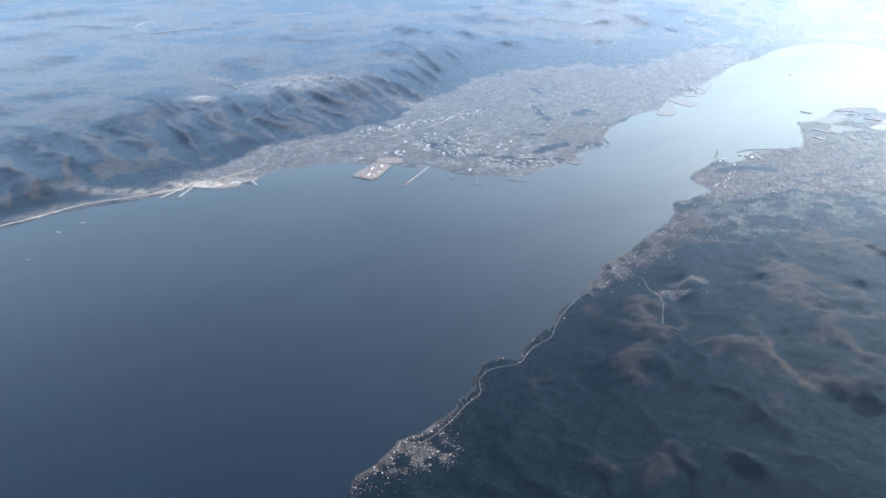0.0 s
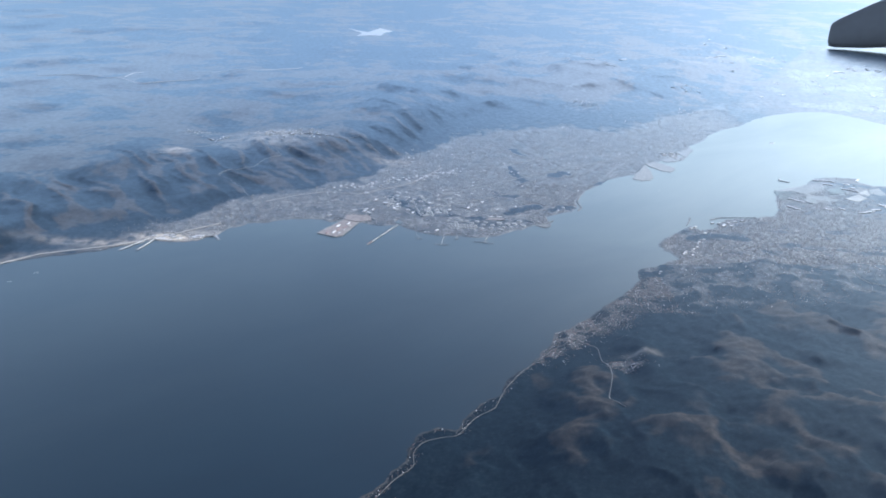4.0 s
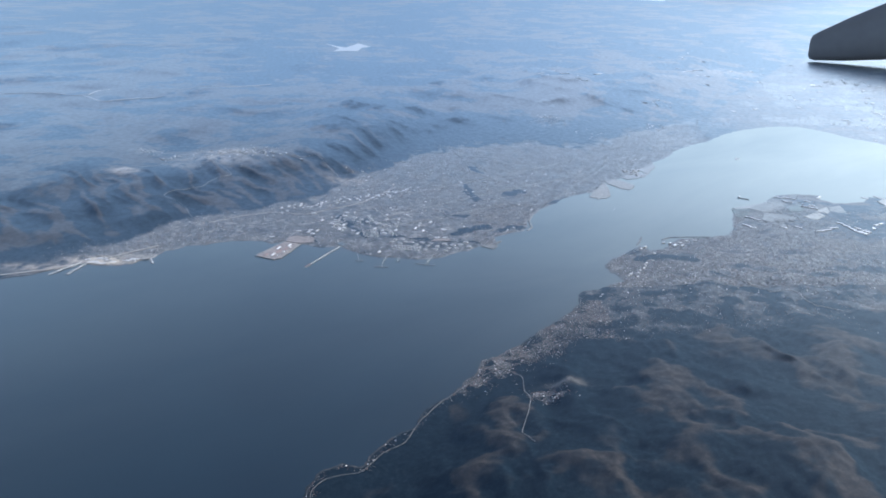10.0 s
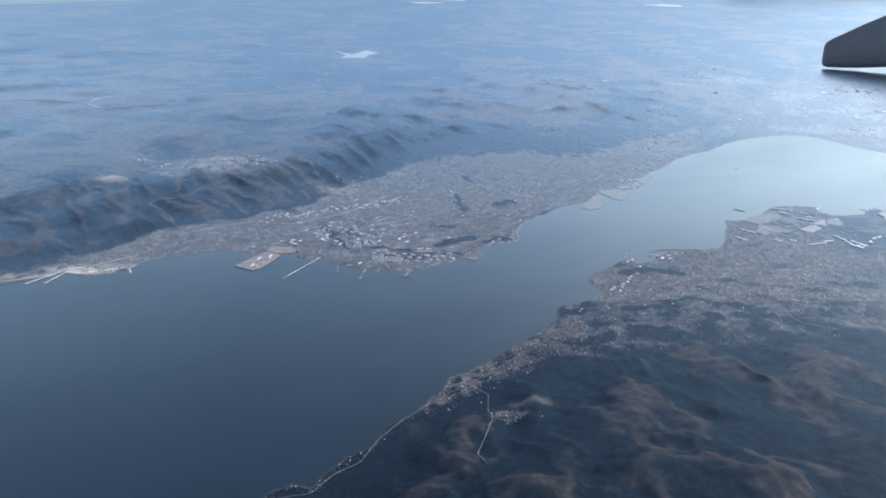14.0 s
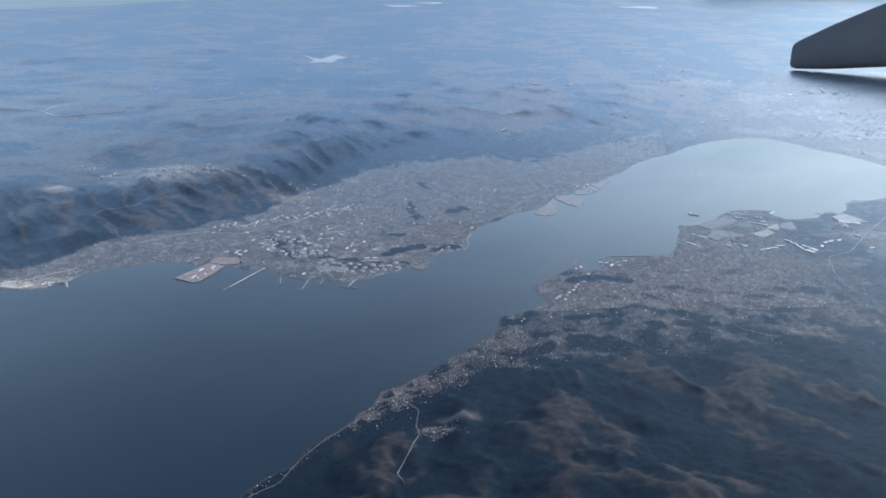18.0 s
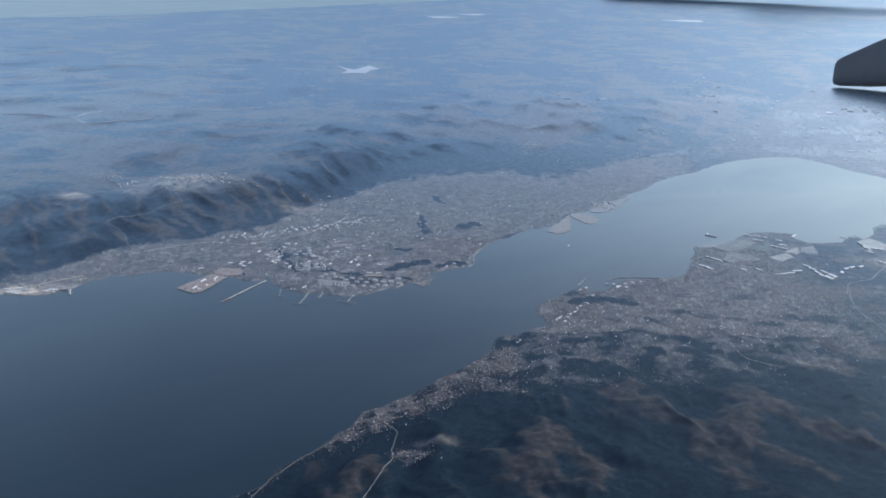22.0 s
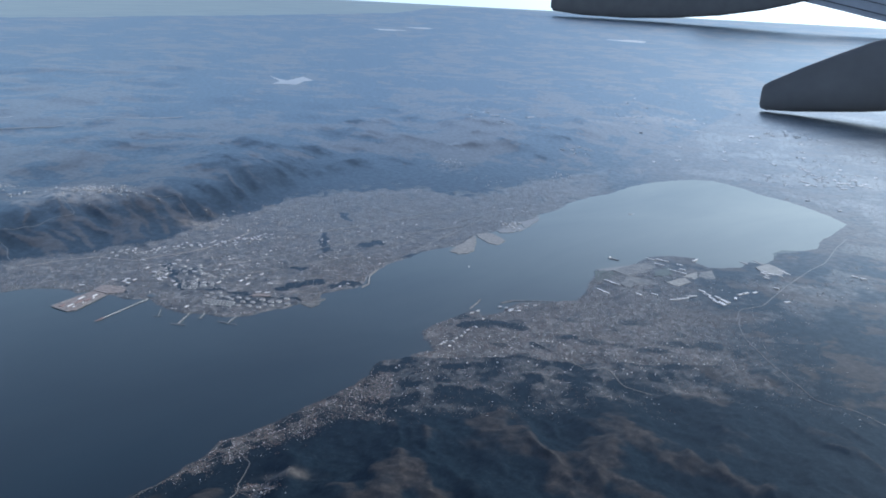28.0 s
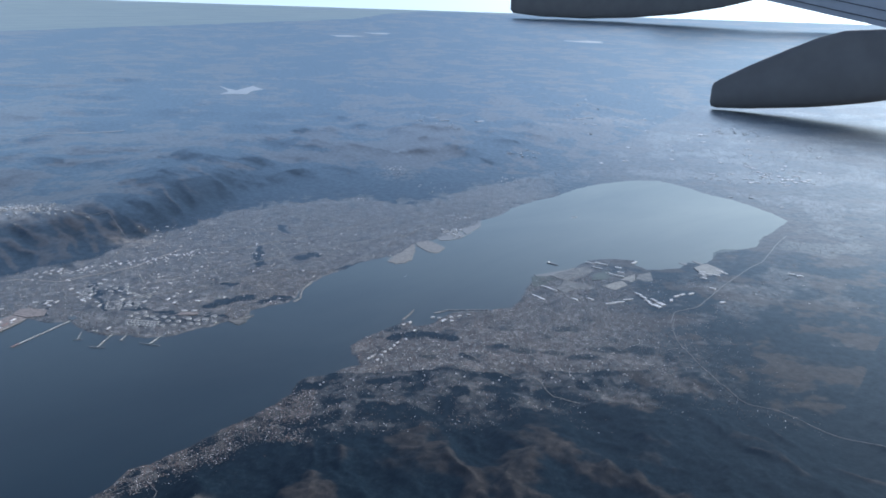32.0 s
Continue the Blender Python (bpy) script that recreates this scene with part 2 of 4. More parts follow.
def sea_material():
    m, tree, bsdf = material("sea_water", 0.32, spec=0.11, haze_gloss=SEA_HAZE_GLOSS)
    c = ramp(tree, noise_tex(tree, 0.012, 4, 0.5, 0.8), (0.3, (0.005, 0.014, 0.027)), (0.7, (0.007, 0.019, 0.034)))
    # slicks and wind lanes: some water lies smoother and shines more
    lanes = node(tree, "ShaderNodeTexNoise", Scale=0.011, Detail=6.0, Roughness=0.6, Distortion=0.6)
    geo, turned = tree.nodes.new("ShaderNodeNewGeometry"), tree.nodes.new("ShaderNodeMapping")
    turned.vector_type = "TEXTURE"
    turned.inputs["Rotation"].default_value = (0, 0, radians(35))
    turned.inputs["Scale"].default_value = (2.6, 1, 1)
    tree.links.new(geo.outputs["Position"], turned.inputs["Vector"])
    tree.links.new(turned.outputs[0], lanes.inputs["Vector"])
    haze_shine = ramp(tree, lanes.outputs["Fac"], (0.35, (0.61, 0.69, 0.675)), (0.65, (0.70, 0.77, 0.73)))
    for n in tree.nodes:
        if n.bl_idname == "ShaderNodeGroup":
            tree.links.new(haze_shine, n.inputs[1])
    tree.links.new(c, bsdf.inputs["Base Color"])
    relief(tree, bsdf, noise_tex(tree, 0.5, 6, 0.7), 0.15, 0.3)
    return m


LAND, SEA = land_material(), sea_material()
LAKE = SEA.copy()
LAKE.name = "lake_water"
# an untinted haze gloss paints the far lakes bright
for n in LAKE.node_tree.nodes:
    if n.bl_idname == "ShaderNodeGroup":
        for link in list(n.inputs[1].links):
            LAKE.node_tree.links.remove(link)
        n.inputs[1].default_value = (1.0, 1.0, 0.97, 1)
CONCRETE = plain_material("concrete", (0.25, 0.24, 0.23), 0.85, 0.35, 0.5)
SAND = plain_material("made_ground", (0.25, 0.225, 0.195), 0.9, 0.4, 0.4)
FIELD = plain_material("dry_field", (0.14, 0.130, 0.112), 0.9, 0.5, 0.3, haze_shine=(0.66, 0.74, 0.775))
GRASS = plain_material("dark_grass", (0.060, 0.072, 0.050), 0.9, 0.3, 0.15, haze_shine=(0.60, 0.70, 0.74))
PALE = plain_material("pale_yard", (0.25, 0.235, 0.205), 0.9, 0.4, 0.4, haze_shine=(0.75, 0.81, 0.82))
TRACK = plain_material("grey_street", (0.15, 0.145, 0.14), 0.85, 0.25, 0.3, haze_shine=(0.72, 0.79, 0.82))
ROAD = plain_material("pale_road", (0.30, 0.275, 0.245), 0.85, 0.2, 0.3, haze_shine=(0.90, 0.91, 0.90))
QUARRY = plain_material("quarry_ground", (0.50, 0.44, 0.36), 0.9, 0.45, 0.6, haze_shine=(0.84, 0.82, 0.77))
WHITE = plain_material("white_steel", (0.93, 0.93, 0.90), 0.45, 0.06, 2.0, by_object=True, haze_shine=(1.0, 1.0, 1.0))
ROOFS = plain_material("sheet_roof", (0.70, 0.70, 0.70), 0.5, 0.12, 0.8, by_object=True, haze_shine=(0.97, 0.99, 1.0))
WALLS = plain_material("rendered_wall", (0.62, 0.58, 0.53), 0.8, 0.15, 1.0, by_object=True)
YARD = plain_material("brown_yard", (0.25, 0.20, 0.17), 0.9, 0.35, 0.5)
RED = plain_material("red_paint", (0.24, 0.13, 0.11), 0.5, 0.2, 1.0)
HULL = plain_material("dark_hull", (0.10, 0.09, 0.10), 0.5, 0.3, 0.5)
HOUSE_WALL = island_material("house_wall", [(0.0, (0.08, 0.078, 0.076)), (0.7, (0.17, 0.162, 0.155)), (0.93, (0.30, 0.295, 0.29)), (0.965, (0.80, 0.79, 0.77))])
HOUSE_ROOF = island_material("house_roof", [(0.0, (0.15, 0.072, 0.056)), (0.42, (0.19, 0.110, 0.086)), (0.55, (0.11, 0.112, 0.115)), (0.90, (0.22, 0.215, 0.21)), (0.94, (0.85, 0.84, 0.82))])
FAIRING = plain_material("dark_grey_paint", (0.15, 0.142, 0.138), 0.55, 0.08, 0.02, hazed=False)
WING_GREY = plain_material("light_grey_paint", (0.36, 0.37, 0.40), 0.4, 0.06, 0.02, hazed=False)
RUBBER = plain_material("dark_seam", (0.03, 0.03, 0.035), 0.7, 0.1, 0.1, hazed=False)

# ---- plan of the coasts ----
NORTH_SHORE = [(-1400, -150), (-700, 210), (-430, 345), (-353, 403), (-329, 429), (-281, 449), (-262, 468), (-246, 464), (-230, 466), (-226, 474), (-219, 480), (-214, 491),
               (-204, 501), (-190, 505), (-176, 512), (-163, 513), (-148, 508), (-139, 512), (-129, 507), (-113, 502), (-100, 504), (-93, 497), (-84, 488), (-69, 485),
               (-46, 482), (-32, 486), (-22, 496), (-12, 501), (-6, 510), (1, 510), (6, 517), (5, 526), (14, 533), (29, 541), (32, 563), (37, 576)]
EAST_SHORE = [(50, 597), (61, 609), (69, 623), (84, 632), (97, 640), (104, 652), (112, 672), (126, 680), (140, 694), (153, 713), (165, 725), (170, 739), (192, 762), (202, 782),
              (230, 814), (250, 828), (275, 859), (299, 881), (328, 899), (357, 910), (380, 909), (403, 882), (417, 852), (433, 836), (446, 811), (455, 785), (460, 759),
              (439, 734), (409, 699), (396, 678), (376, 669), (357, 661), (348, 644), (334, 630), (327, 636), (314, 622), (299, 618), (289, 618), (281, 628), (285, 638)]
SOUTH_SHORE = [(268, 642), (251, 638), (242, 631), (229, 614), (216, 601), (199, 598), (198, 590), (190, 574), (183, 553), (175, 538), (154, 530), (135, 529), (128, 519),
               (120, 508), (111, 504), (104, 514), (96, 502), (82, 489), (73, 477), (74, 469), (80, 451), (67, 441), (52, 434), (47, 428), (48, 418), (41, 406), (32, 395),
               (18, 378), (11, 369), (-3, 354), (-14, 346), (-21, 328), (-32, 311), (-42, 300), (-46, 287), (-55, 280), (-60, 270), (-66, 259)]
SOUTH_SHORE_WEST = [(-74, 262), (-82, 255), (-86, 247), (-87, 237), (-93, 228), (-103, 213), (-117, 206), (-120, 198), (-131, 186), (-133, 172), (-145, 130), (-190, 60),
                    (-320, -60), (-600, -220), (-1400, -700)]
BAY = NORTH_SHORE + EAST_SHORE + SOUTH_SHORE + SOUTH_SHORE_WEST
OUTER_SEA = [(-4900, 1500), (-2300, 1900), (-1491, 2399), (-1362, 2480), (-1150, 2640), (-1010, 2840), (-780, 3120), (-580, 3370), (-400, 3620), (-200, 3900), (-60, 4500), (200, 5000), (-4900, 5000)]
NORTH_FOOT = [(-700, 240), (-430, 372), (-353, 425), (-307, 474), (-276, 489), (-244, 506), (-220, 543), (-206, 552), (-177, 568), (-141, 593), (-128, 616), (-101, 667), (-76, 697),
              (-51, 745), (-4, 776), (57, 795), (110, 781), (135, 806), (177, 859), (221, 885), (300, 985), (420, 1180), (600, 1480), (1200, 1900), (4900, 2600)]
SOUTH_FOOT = [(-1400, -900), (-160, 60), (-135, 170), (-121, 190), (-100, 210), (-82, 236), (-60, 256), (-44, 282), (-22, 318), (-4, 342), (14, 362), (30, 378), (63, 388), (102, 398), (142, 402), (190, 412),
              (238, 420), (285, 408), (312, 384), (345, 415), (400, 490), (500, 555), (700, 600), (1200, 800), (4900, 1300)]

# ---- noise and terrain height ----


TURNS = np.arange(65536) / 65535.0 * 2 * np.pi
LEAN_X, LEAN_Y = np.cos(TURNS).astype(np.float32), np.sin(TURNS).astype(np.float32)


def swell(x, y, seed=0):
    """Smooth gradient noise, about -0.7 to 0.7."""
    x0, y0 = np.floor(x), np.floor(y)
    fx, fy = (x - x0).astype(np.float32), (y - y0).astype(np.float32)
    hx, hy = x0.astype(np.int64) * 374761393 + seed * 974711, y0.astype(np.int64) * 668265263
    u, v = fx * fx * fx * (fx * (fx * 6 - 15) + 10), fy * fy * fy * (fy * (fy * 6 - 15) + 10)

    def corner(i, j):
        h = (hx + (hy + (374761393 * i + 668265263 * j))) & 0x7FFFFFFF
        h = ((h ^ (h >> 13)) * 1274126177) & 0x7FFFFFFF
        h = (h ^ (h >> 16)) & 0xFFFF
        return LEAN_X[h] * (fx - i) + LEAN_Y[h] * (fy - j)
    low = corner(0, 0)
    low += (corner(1, 0) - low) * u
    high = corner(0, 1)
    high += (corner(1, 1) - high) * u
    return low + (high - low) * v


def fbm(x, y, octaves=5, seed=0, gain=0.5):
    total, size = np.zeros_like(x, dtype=float), 1.0
    for k in range(octaves):
        total += size * swell(x * 2.03**k + 17.3 * k, y * 2.03**k - 9.1 * k, seed + k)
        size *= gain
    return total


def ridges(x, y, octaves=4, seed=0):
    total, size, weight = np.zeros_like(x, dtype=float), 1.0, 1.0
    for k in range(octaves):
        r = 1 - np.abs(swell(x * 2.1**k, y * 2.1**k, seed + k)) * 2
        r = r * r * weight
        weight = np.clip(r * 1.6, 0, 1)
        total += size * r
        size *= 0.5
    return total


def smooth(a, b, v):
    s = np.clip((v - a) / (b - a), 0, 1)
    return s * s * (3 - 2 * s)


def shore_distance(x, y, polygon, reach=70.0):
    """Distance to a polygon's outline, negative inside it; beyond reach only its sign counts."""
    best, inside = np.full(x.shape, reach**2), np.zeros(x.shape, bool)
    for (ax, ay), (bx, by) in zip(polygon, polygon[1:] + polygon[:1]):
        if ay != by:
            inside ^= ((ay > y) != (by > y)) & (x < (bx - ax) * (y - ay) / (by - ay) + ax)
        near = (x > min(ax, bx) - reach) & (x < max(ax, bx) + reach) & (y > min(ay, by) - reach) & (y < max(ay, by) + reach)
        px, py, dx, dy = x[near] - ax, y[near] - ay, bx - ax, by - ay
        s = np.clip((px * dx + py * dy) / (dx * dx + dy * dy), 0, 1)
        best[near] = np.minimum(best[near], (px - s * dx) ** 2 + (py - s * dy) ** 2)
    return np.where(inside, -1, 1) * np.sqrt(best)


def blob(x, y, cx, cy, rx, ry=None):
    return np.exp(-(((x - cx) / rx) ** 2 + ((y - cy) / (ry or rx)) ** 2))


LAKES = [(-188, 1436, 62, 14.0, "star"), (-119, 2795, 45, 10.0, "round"), (-20, 2960, 40, 10.0, "round"), (690, 2880, 60, 8.0, "round")]


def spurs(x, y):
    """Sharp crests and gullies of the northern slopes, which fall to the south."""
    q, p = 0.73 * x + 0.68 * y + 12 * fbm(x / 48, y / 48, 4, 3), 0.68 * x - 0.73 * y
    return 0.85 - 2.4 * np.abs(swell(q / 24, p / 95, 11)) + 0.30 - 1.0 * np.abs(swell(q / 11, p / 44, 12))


def gullies(x, y):
    """Sharp crests and gullies of the southern range, about -1 to 1."""
    wx, wy = x + 9 * fbm(x / 34, y / 34, 3, 86), y + 9 * fbm(x / 34, y / 34, 3, 89)
    a, p = 0.93 * wx + 0.36 * wy, 0.36 * wx - 0.93 * wy
    return ridges(a / 42, p / 84, 3, 84) - 1.0 + 0.22 * ridges(a / 14, p / 30, 3, 92)


def line_distance(x, y, points, reach=30.0):
    """Distance to a line of points, as far as the reach."""
    best = np.full(x.shape, reach)
    for (ax, ay), (bx, by) in zip(points, points[1:]):
        near = (x > min(ax, bx) - reach) & (x < max(ax, bx) + reach) & (y > min(ay, by) - reach) & (y < max(ay, by) + reach)
        dx, dy = bx - ax, by - ay
        k = np.clip(((x[near] - ax) * dx + (y[near] - ay) * dy) / (dx * dx + dy * dy), 0, 1)
        best[near] = np.minimum(best[near], np.hypot(x[near] - ax - k * dx, y[near] - ay - k * dy))
    return best


# crests of the southern range, and how broad each one is
CRESTS = [([(-4, 302), (-8, 276), (-9, 250), (-23, 242), (-25, 221)], 6), ([(68, 329), (77, 310), (86, 289)], 5), ([(63, 299), (62, 273), (66, 252), (55, 239), (67, 216)], 10),
          ([(7, 236), (22, 236), (31, 216)], 5), ([(35, 213), (44, 204)], 6), ([(74, 249), (88, 241), (94, 227), (100, 222)], 4), ([(100, 255), (114, 252), (122, 241)], 5),
          ([(107, 241), (102, 222), (106, 206)], 7), ([(150, 334), (152, 318), (141, 292), (143, 276)], 8), ([(47, 298), (57, 288), (53, 275)], 8), ([(67, 317), (79, 297), (88, 287), (84, 277)], 9),
          ([(107, 366), (119, 341), (134, 329), (136, 308), (141, 287)], 8), ([(156, 344), (158, 325), (145, 306)], 8), ([(167, 367), (174, 349), (183, 330), (201, 319), (215, 303)], 6),
          ([(157, 309), (168, 299), (175, 284)], 8), ([(214, 402), (230, 412), (231, 399)], 7)]


def crest_lines(x, y):
    """1 on the long crests of the southern range, falling evenly to 0 down their flanks."""
    out = np.zeros(x.shape)
    near = (np.abs(x - 95) < 170) & (np.abs(y - 305) < 150)
    if near.any():
        px, py = x[near], y[near]
        wx, wy = px + 7 * fbm(px / 15, py / 15, 4, 317), py + 7 * fbm(px / 15, py / 15, 4, 319)
        out[near] = np.maximum.reduce([np.clip(1 - line_distance(wx, wy, p) / (2.4 * d), 0, 1) for p, d in CRESTS])
    return out


def height(x, y):
    ragged_x, ragged_y = x + 2.2 * fbm(x / 11, y / 11, 4, 5), y + 2.2 * fbm(x / 11, y / 11, 4, 6)
    sd = np.minimum(shore_distance(ragged_x, ragged_y, BAY), shore_distance(x, y, OUTER_SEA, 400.0))
    shore = smooth(-1.5, 30, sd)
    nf = y - np.interp(x, *np.array(NORTH_FOOT).T)
    sf = np.interp(x, *np.array(SOUTH_FOOT).T) - y
    # northern slopes: spurs and gullies that run down to the plain, then a rolling upland
    spur = spurs(x, y)
    up = smooth(-6, 140 + 110 * smooth(-120, -10, x), nf + 26 * fbm(x / 62, y / 62, 3, 21) + 7 * spur)
    fade = 1 - 0.55 * smooth(900, 2400, y)
    rolling = 4.0 * fbm(x / 150, y / 150, 3, 31, 0.35) + 0.6 * fbm(x / 44, y / 36, 3, 41, 0.4) * smooth(1500, 850, y)
    north = up * (15.0 + 6.0 * fbm(x / 95, y / 95, 2, 23) + 4.5 * smooth(-120, -10, x) * (ridges(x / 120, y / 110, 3, 57) - 1.0) * smooth(0, 70, nf) * smooth(1500, 1000, y) + 1.5 * spur * (1 - 0.85 * smooth(-170, -60, x)) * (1 - 0.65 * smooth(90, 240, nf)) + rolling * smooth(20, 140, nf) + 0.4 * ridges(x / 75, y / 60, 4, 51) * smooth(50, 170, nf) * smooth(1500, 850, y)) * fade
    # the dark range behind the city and the hills over the bay's head
    north += up * (7 * blob(x, y, -124, 818, 45, 62) + 6 * blob(x, y, -20, 812, 50, 50) + 5 * blob(x, y, -40, 915, 95, 60) + 6 * blob(x, y, -220, 900, 160, 120) + 7 * blob(x, y, 170, 1050, 60, 100)) * (0.8 + 0.5 * fbm(x / 50, y / 50, 5, 61))
    # southern range: long ridges that climb away from the shore
    fold = fbm(x / 70, y / 70, 2, 81, 0.42)
    climb = smooth(-4, 210, sf)
    south = climb * (22 + 11 * fold) + smooth(0, 44, sf) * (1.6 + 2.5 * gullies(x, y) + 2.2 * crest_lines(x, y))
    # rolling ground under the southern town and low swells in the plains
    town = 3.2 * smooth(8, 45, sd) * (0.5 + fbm(x / 30, y / 30, 4, 101)) * smooth(500, 430, y) * smooth(0, 40, x) * smooth(330, 250, x)
    low = 0.35 + 0.9 * smooth(4, 40, sd) + 0.3 * fbm(x / 30, y / 30, 3, 111)
    z = low + np.maximum(north, 0) + np.maximum(south, 0) + town
    for cx, cy, r, level, _ in LAKES:
        flat = smooth(2.6 * r, 1.3 * r, np.hypot(x - cx, (y - cy)))
        z = z * (1 - flat) + (level - 0.4) * flat
    return np.where(sd > 0, z * shore + 0.35 * np.minimum(sd, 1.0), np.maximum(sd * 0.35, -6) - 0.05), sd, nf, sf


# ---- ground and water ----


def axis(low, high, step, first, last, growth):
    """Grid lines that stand close between low and high and ever wider beyond."""
    lines, gap = list(np.arange(low, high, step)), step
    while lines[-1] < last:
        gap *= growth
        lines.append(lines[-1] + gap)
    gap = step
    while lines[0] > first:
        gap *= growth
        lines.insert(0, lines[0] - gap)
    return np.array(lines)


def grid_mesh(name, xs, ys, z):
    nx, ny = len(xs), len(ys)
    gx, gy = np.meshgrid(xs, ys)
    mesh = bpy.data.meshes.new(name)
    mesh.vertices.add(nx * ny)
    mesh.vertices.foreach_set("co", np.stack([gx, gy, z], -1).astype(np.float32).ravel())
    i = (np.arange(ny - 1)[:, None] * nx + np.arange(nx - 1)[None]).ravel()
    quads = np.stack([i, i + 1, i + nx + 1, i + nx], -1)
    mesh.loops.add(quads.size)
    mesh.loops.foreach_set("vertex_index", quads.ravel().astype(np.int32))
    mesh.polygons.add(len(quads))
    mesh.polygons.foreach_set("loop_start", (np.arange(len(quads)) * 4).astype(np.int32))
    mesh.polygons.foreach_set("use_smooth", np.ones(len(quads), bool))
    mesh.update()
    return mesh


def town_density(x, y, sd, nf, sf):
    """How densely the land is built on, 0 to 1."""
    patch = smooth(-0.42, -0.12, fbm(x / 15, y / 15, 4, 201))
    city = smooth(-0.8, 0.6, sd) * smooth(14, -8, nf + 14 * fbm(x / 30, y / 30, 3, 203)) * smooth(-300, -225, x) * smooth(330, 160, x) * (y > 440)
    # the tank farms stand on open ground
    city = city * (1 - 0.75 * np.maximum.reduce([blob(x, y, -40, 507, 30, 9), blob(x, y, -89, 553, 12, 13), blob(x, y, -76, 530, 12, 8)]))
    spill = 0.6 * smooth(40, 0, nf) * smooth(-150, -60, x) * smooth(260, 120, x) * smooth(-0.1, 0.25, fbm(x / 18, y / 18, 3, 205)) * (nf > 0)
    south = smooth(-0.8, 0.6, sd) * smooth(34, -6, sf + 24 * fbm(x / 28, y / 28, 3, 207)) * smooth(-4, 30, x) * smooth(330, 240, x) * smooth(600, 540, y) * (y > 330)
    south = south * (0.25 + 0.75 * smooth(-0.22, 0.1, fbm(x / 15, y / 15, 4, 209) + 0.08))
    strip = smooth(5.5, 1.5, sd) * smooth(0.1, 0.8, sd) * (x < 60) * (y < 420) * (0.25 + 0.75 * np.maximum(blob(x, y, -15, 340, 20), blob(x, y, -122, 200, 22)))
    villages = sum(blob(x, y, cx, cy, r) for cx, cy, r in ((-124, 198, 10), (-112, 209, 10), (-104, 196, 6), (-12, 343, 11), (-24, 325, 8), (2, 356, 10), (-212, 683, 26), (-285, 685, 16), (90, 878, 18), (95, 960, 14), (14, 305, 6)))
    plain = 0.45 * (1 - np.maximum(blob(x, y, 380, 525, 40, 26), blob(x, y, 372, 665, 18, 12))) * smooth(10, -60, nf) * smooth(200, 320, x) * smooth(2, 25, sd) * (y > 480) * smooth(-0.15, 0.3, fbm(x / 60, y / 60, 4, 211)) * smooth(2200, 900, x)
    open_land = np.ones_like(x)
    near = (np.abs(x - 60) < 220) & (np.abs(y - 530) < 180)
    open_land[near] = 1 - 0.92 * woodland(x[near], y[near])
    south, city = 0.42 * south * open_land, city * open_land
    return np.clip(np.maximum.reduce([city * (0.5 + 0.5 * patch), spill, south, strip * 0.4, np.clip(villages * (1.2 * smooth(-0.3, 0.2, fbm(x / 7, y / 7, 3, 213))), 0, 0.42), plain]), 0, 1)


def along(x, y, points, width):
    """1 on a line of points, fading to 0 at the width."""
    return smooth(width, width * 0.5, line_distance(x, y, points))


BELTS = [([(24, 626), (35, 634)], 6.0), ([(-6, 721), (-1, 696), (5, 689)], 4.0), ([(-24, 528), (-14, 538), (1, 546)], 5.0), ([(-28, 569), (-15, 567)], 4.0),
         ([(55, 605), (65, 614), (87, 628)], 3.5), ([(-12, 651), (-8, 627), (-3, 605)], 3.5), ([(99, 487), (116, 493), (134, 486)], 6.0),
         ([(-108, 563), (-96, 541), (-85, 520)], 2.2), ([(-72, 521), (-61, 521), (-43, 516.5), (-27, 516), (-9, 515)], 2.4), ([(-130, 516), (-124, 520), (-118, 513)], 2.5),
         ([(12, 540), (20, 548), (28, 546)], 5.0)]
WOODS = [(112, 490, 17, 11), (130, 490, 10, 10), (96, 500, 8, 7), (174, 467, 11, 5), (191, 464, 9, 5), (162, 474, 8, 4), (131, 441, 12, 5), (111, 431, 10, 5), (158, 418, 14, 5), (99, 390, 16, 8), (86, 413, 6, 6), (141, 459, 9, 5), (206, 458, 12, 6), (215, 440, 12, 6), (245, 470, 10, 7), (68, 372, 12, 6), (150, 436, 14, 4), (182, 414, 16, 5), (118, 460, 9, 4), (225, 470, 14, 5), (205, 500, 14, 5), (165, 500, 10, 4)]
def woodland(x, y):
    w = 0.95 * np.maximum.reduce([along(x + 5 * fbm(x / 8, y / 8, 4, 321), y + 5 * fbm(x / 8, y / 8, 4, 323), p, 1.15 * d) for p, d in BELTS])
    mass = np.maximum.reduce([blob(x, y, *spec) for spec in WOODS])
    return np.maximum(w, 0.68 * smooth(0.2, 0.75, mass + 0.5 * fbm(x / 7, y / 7, 4, 311)))


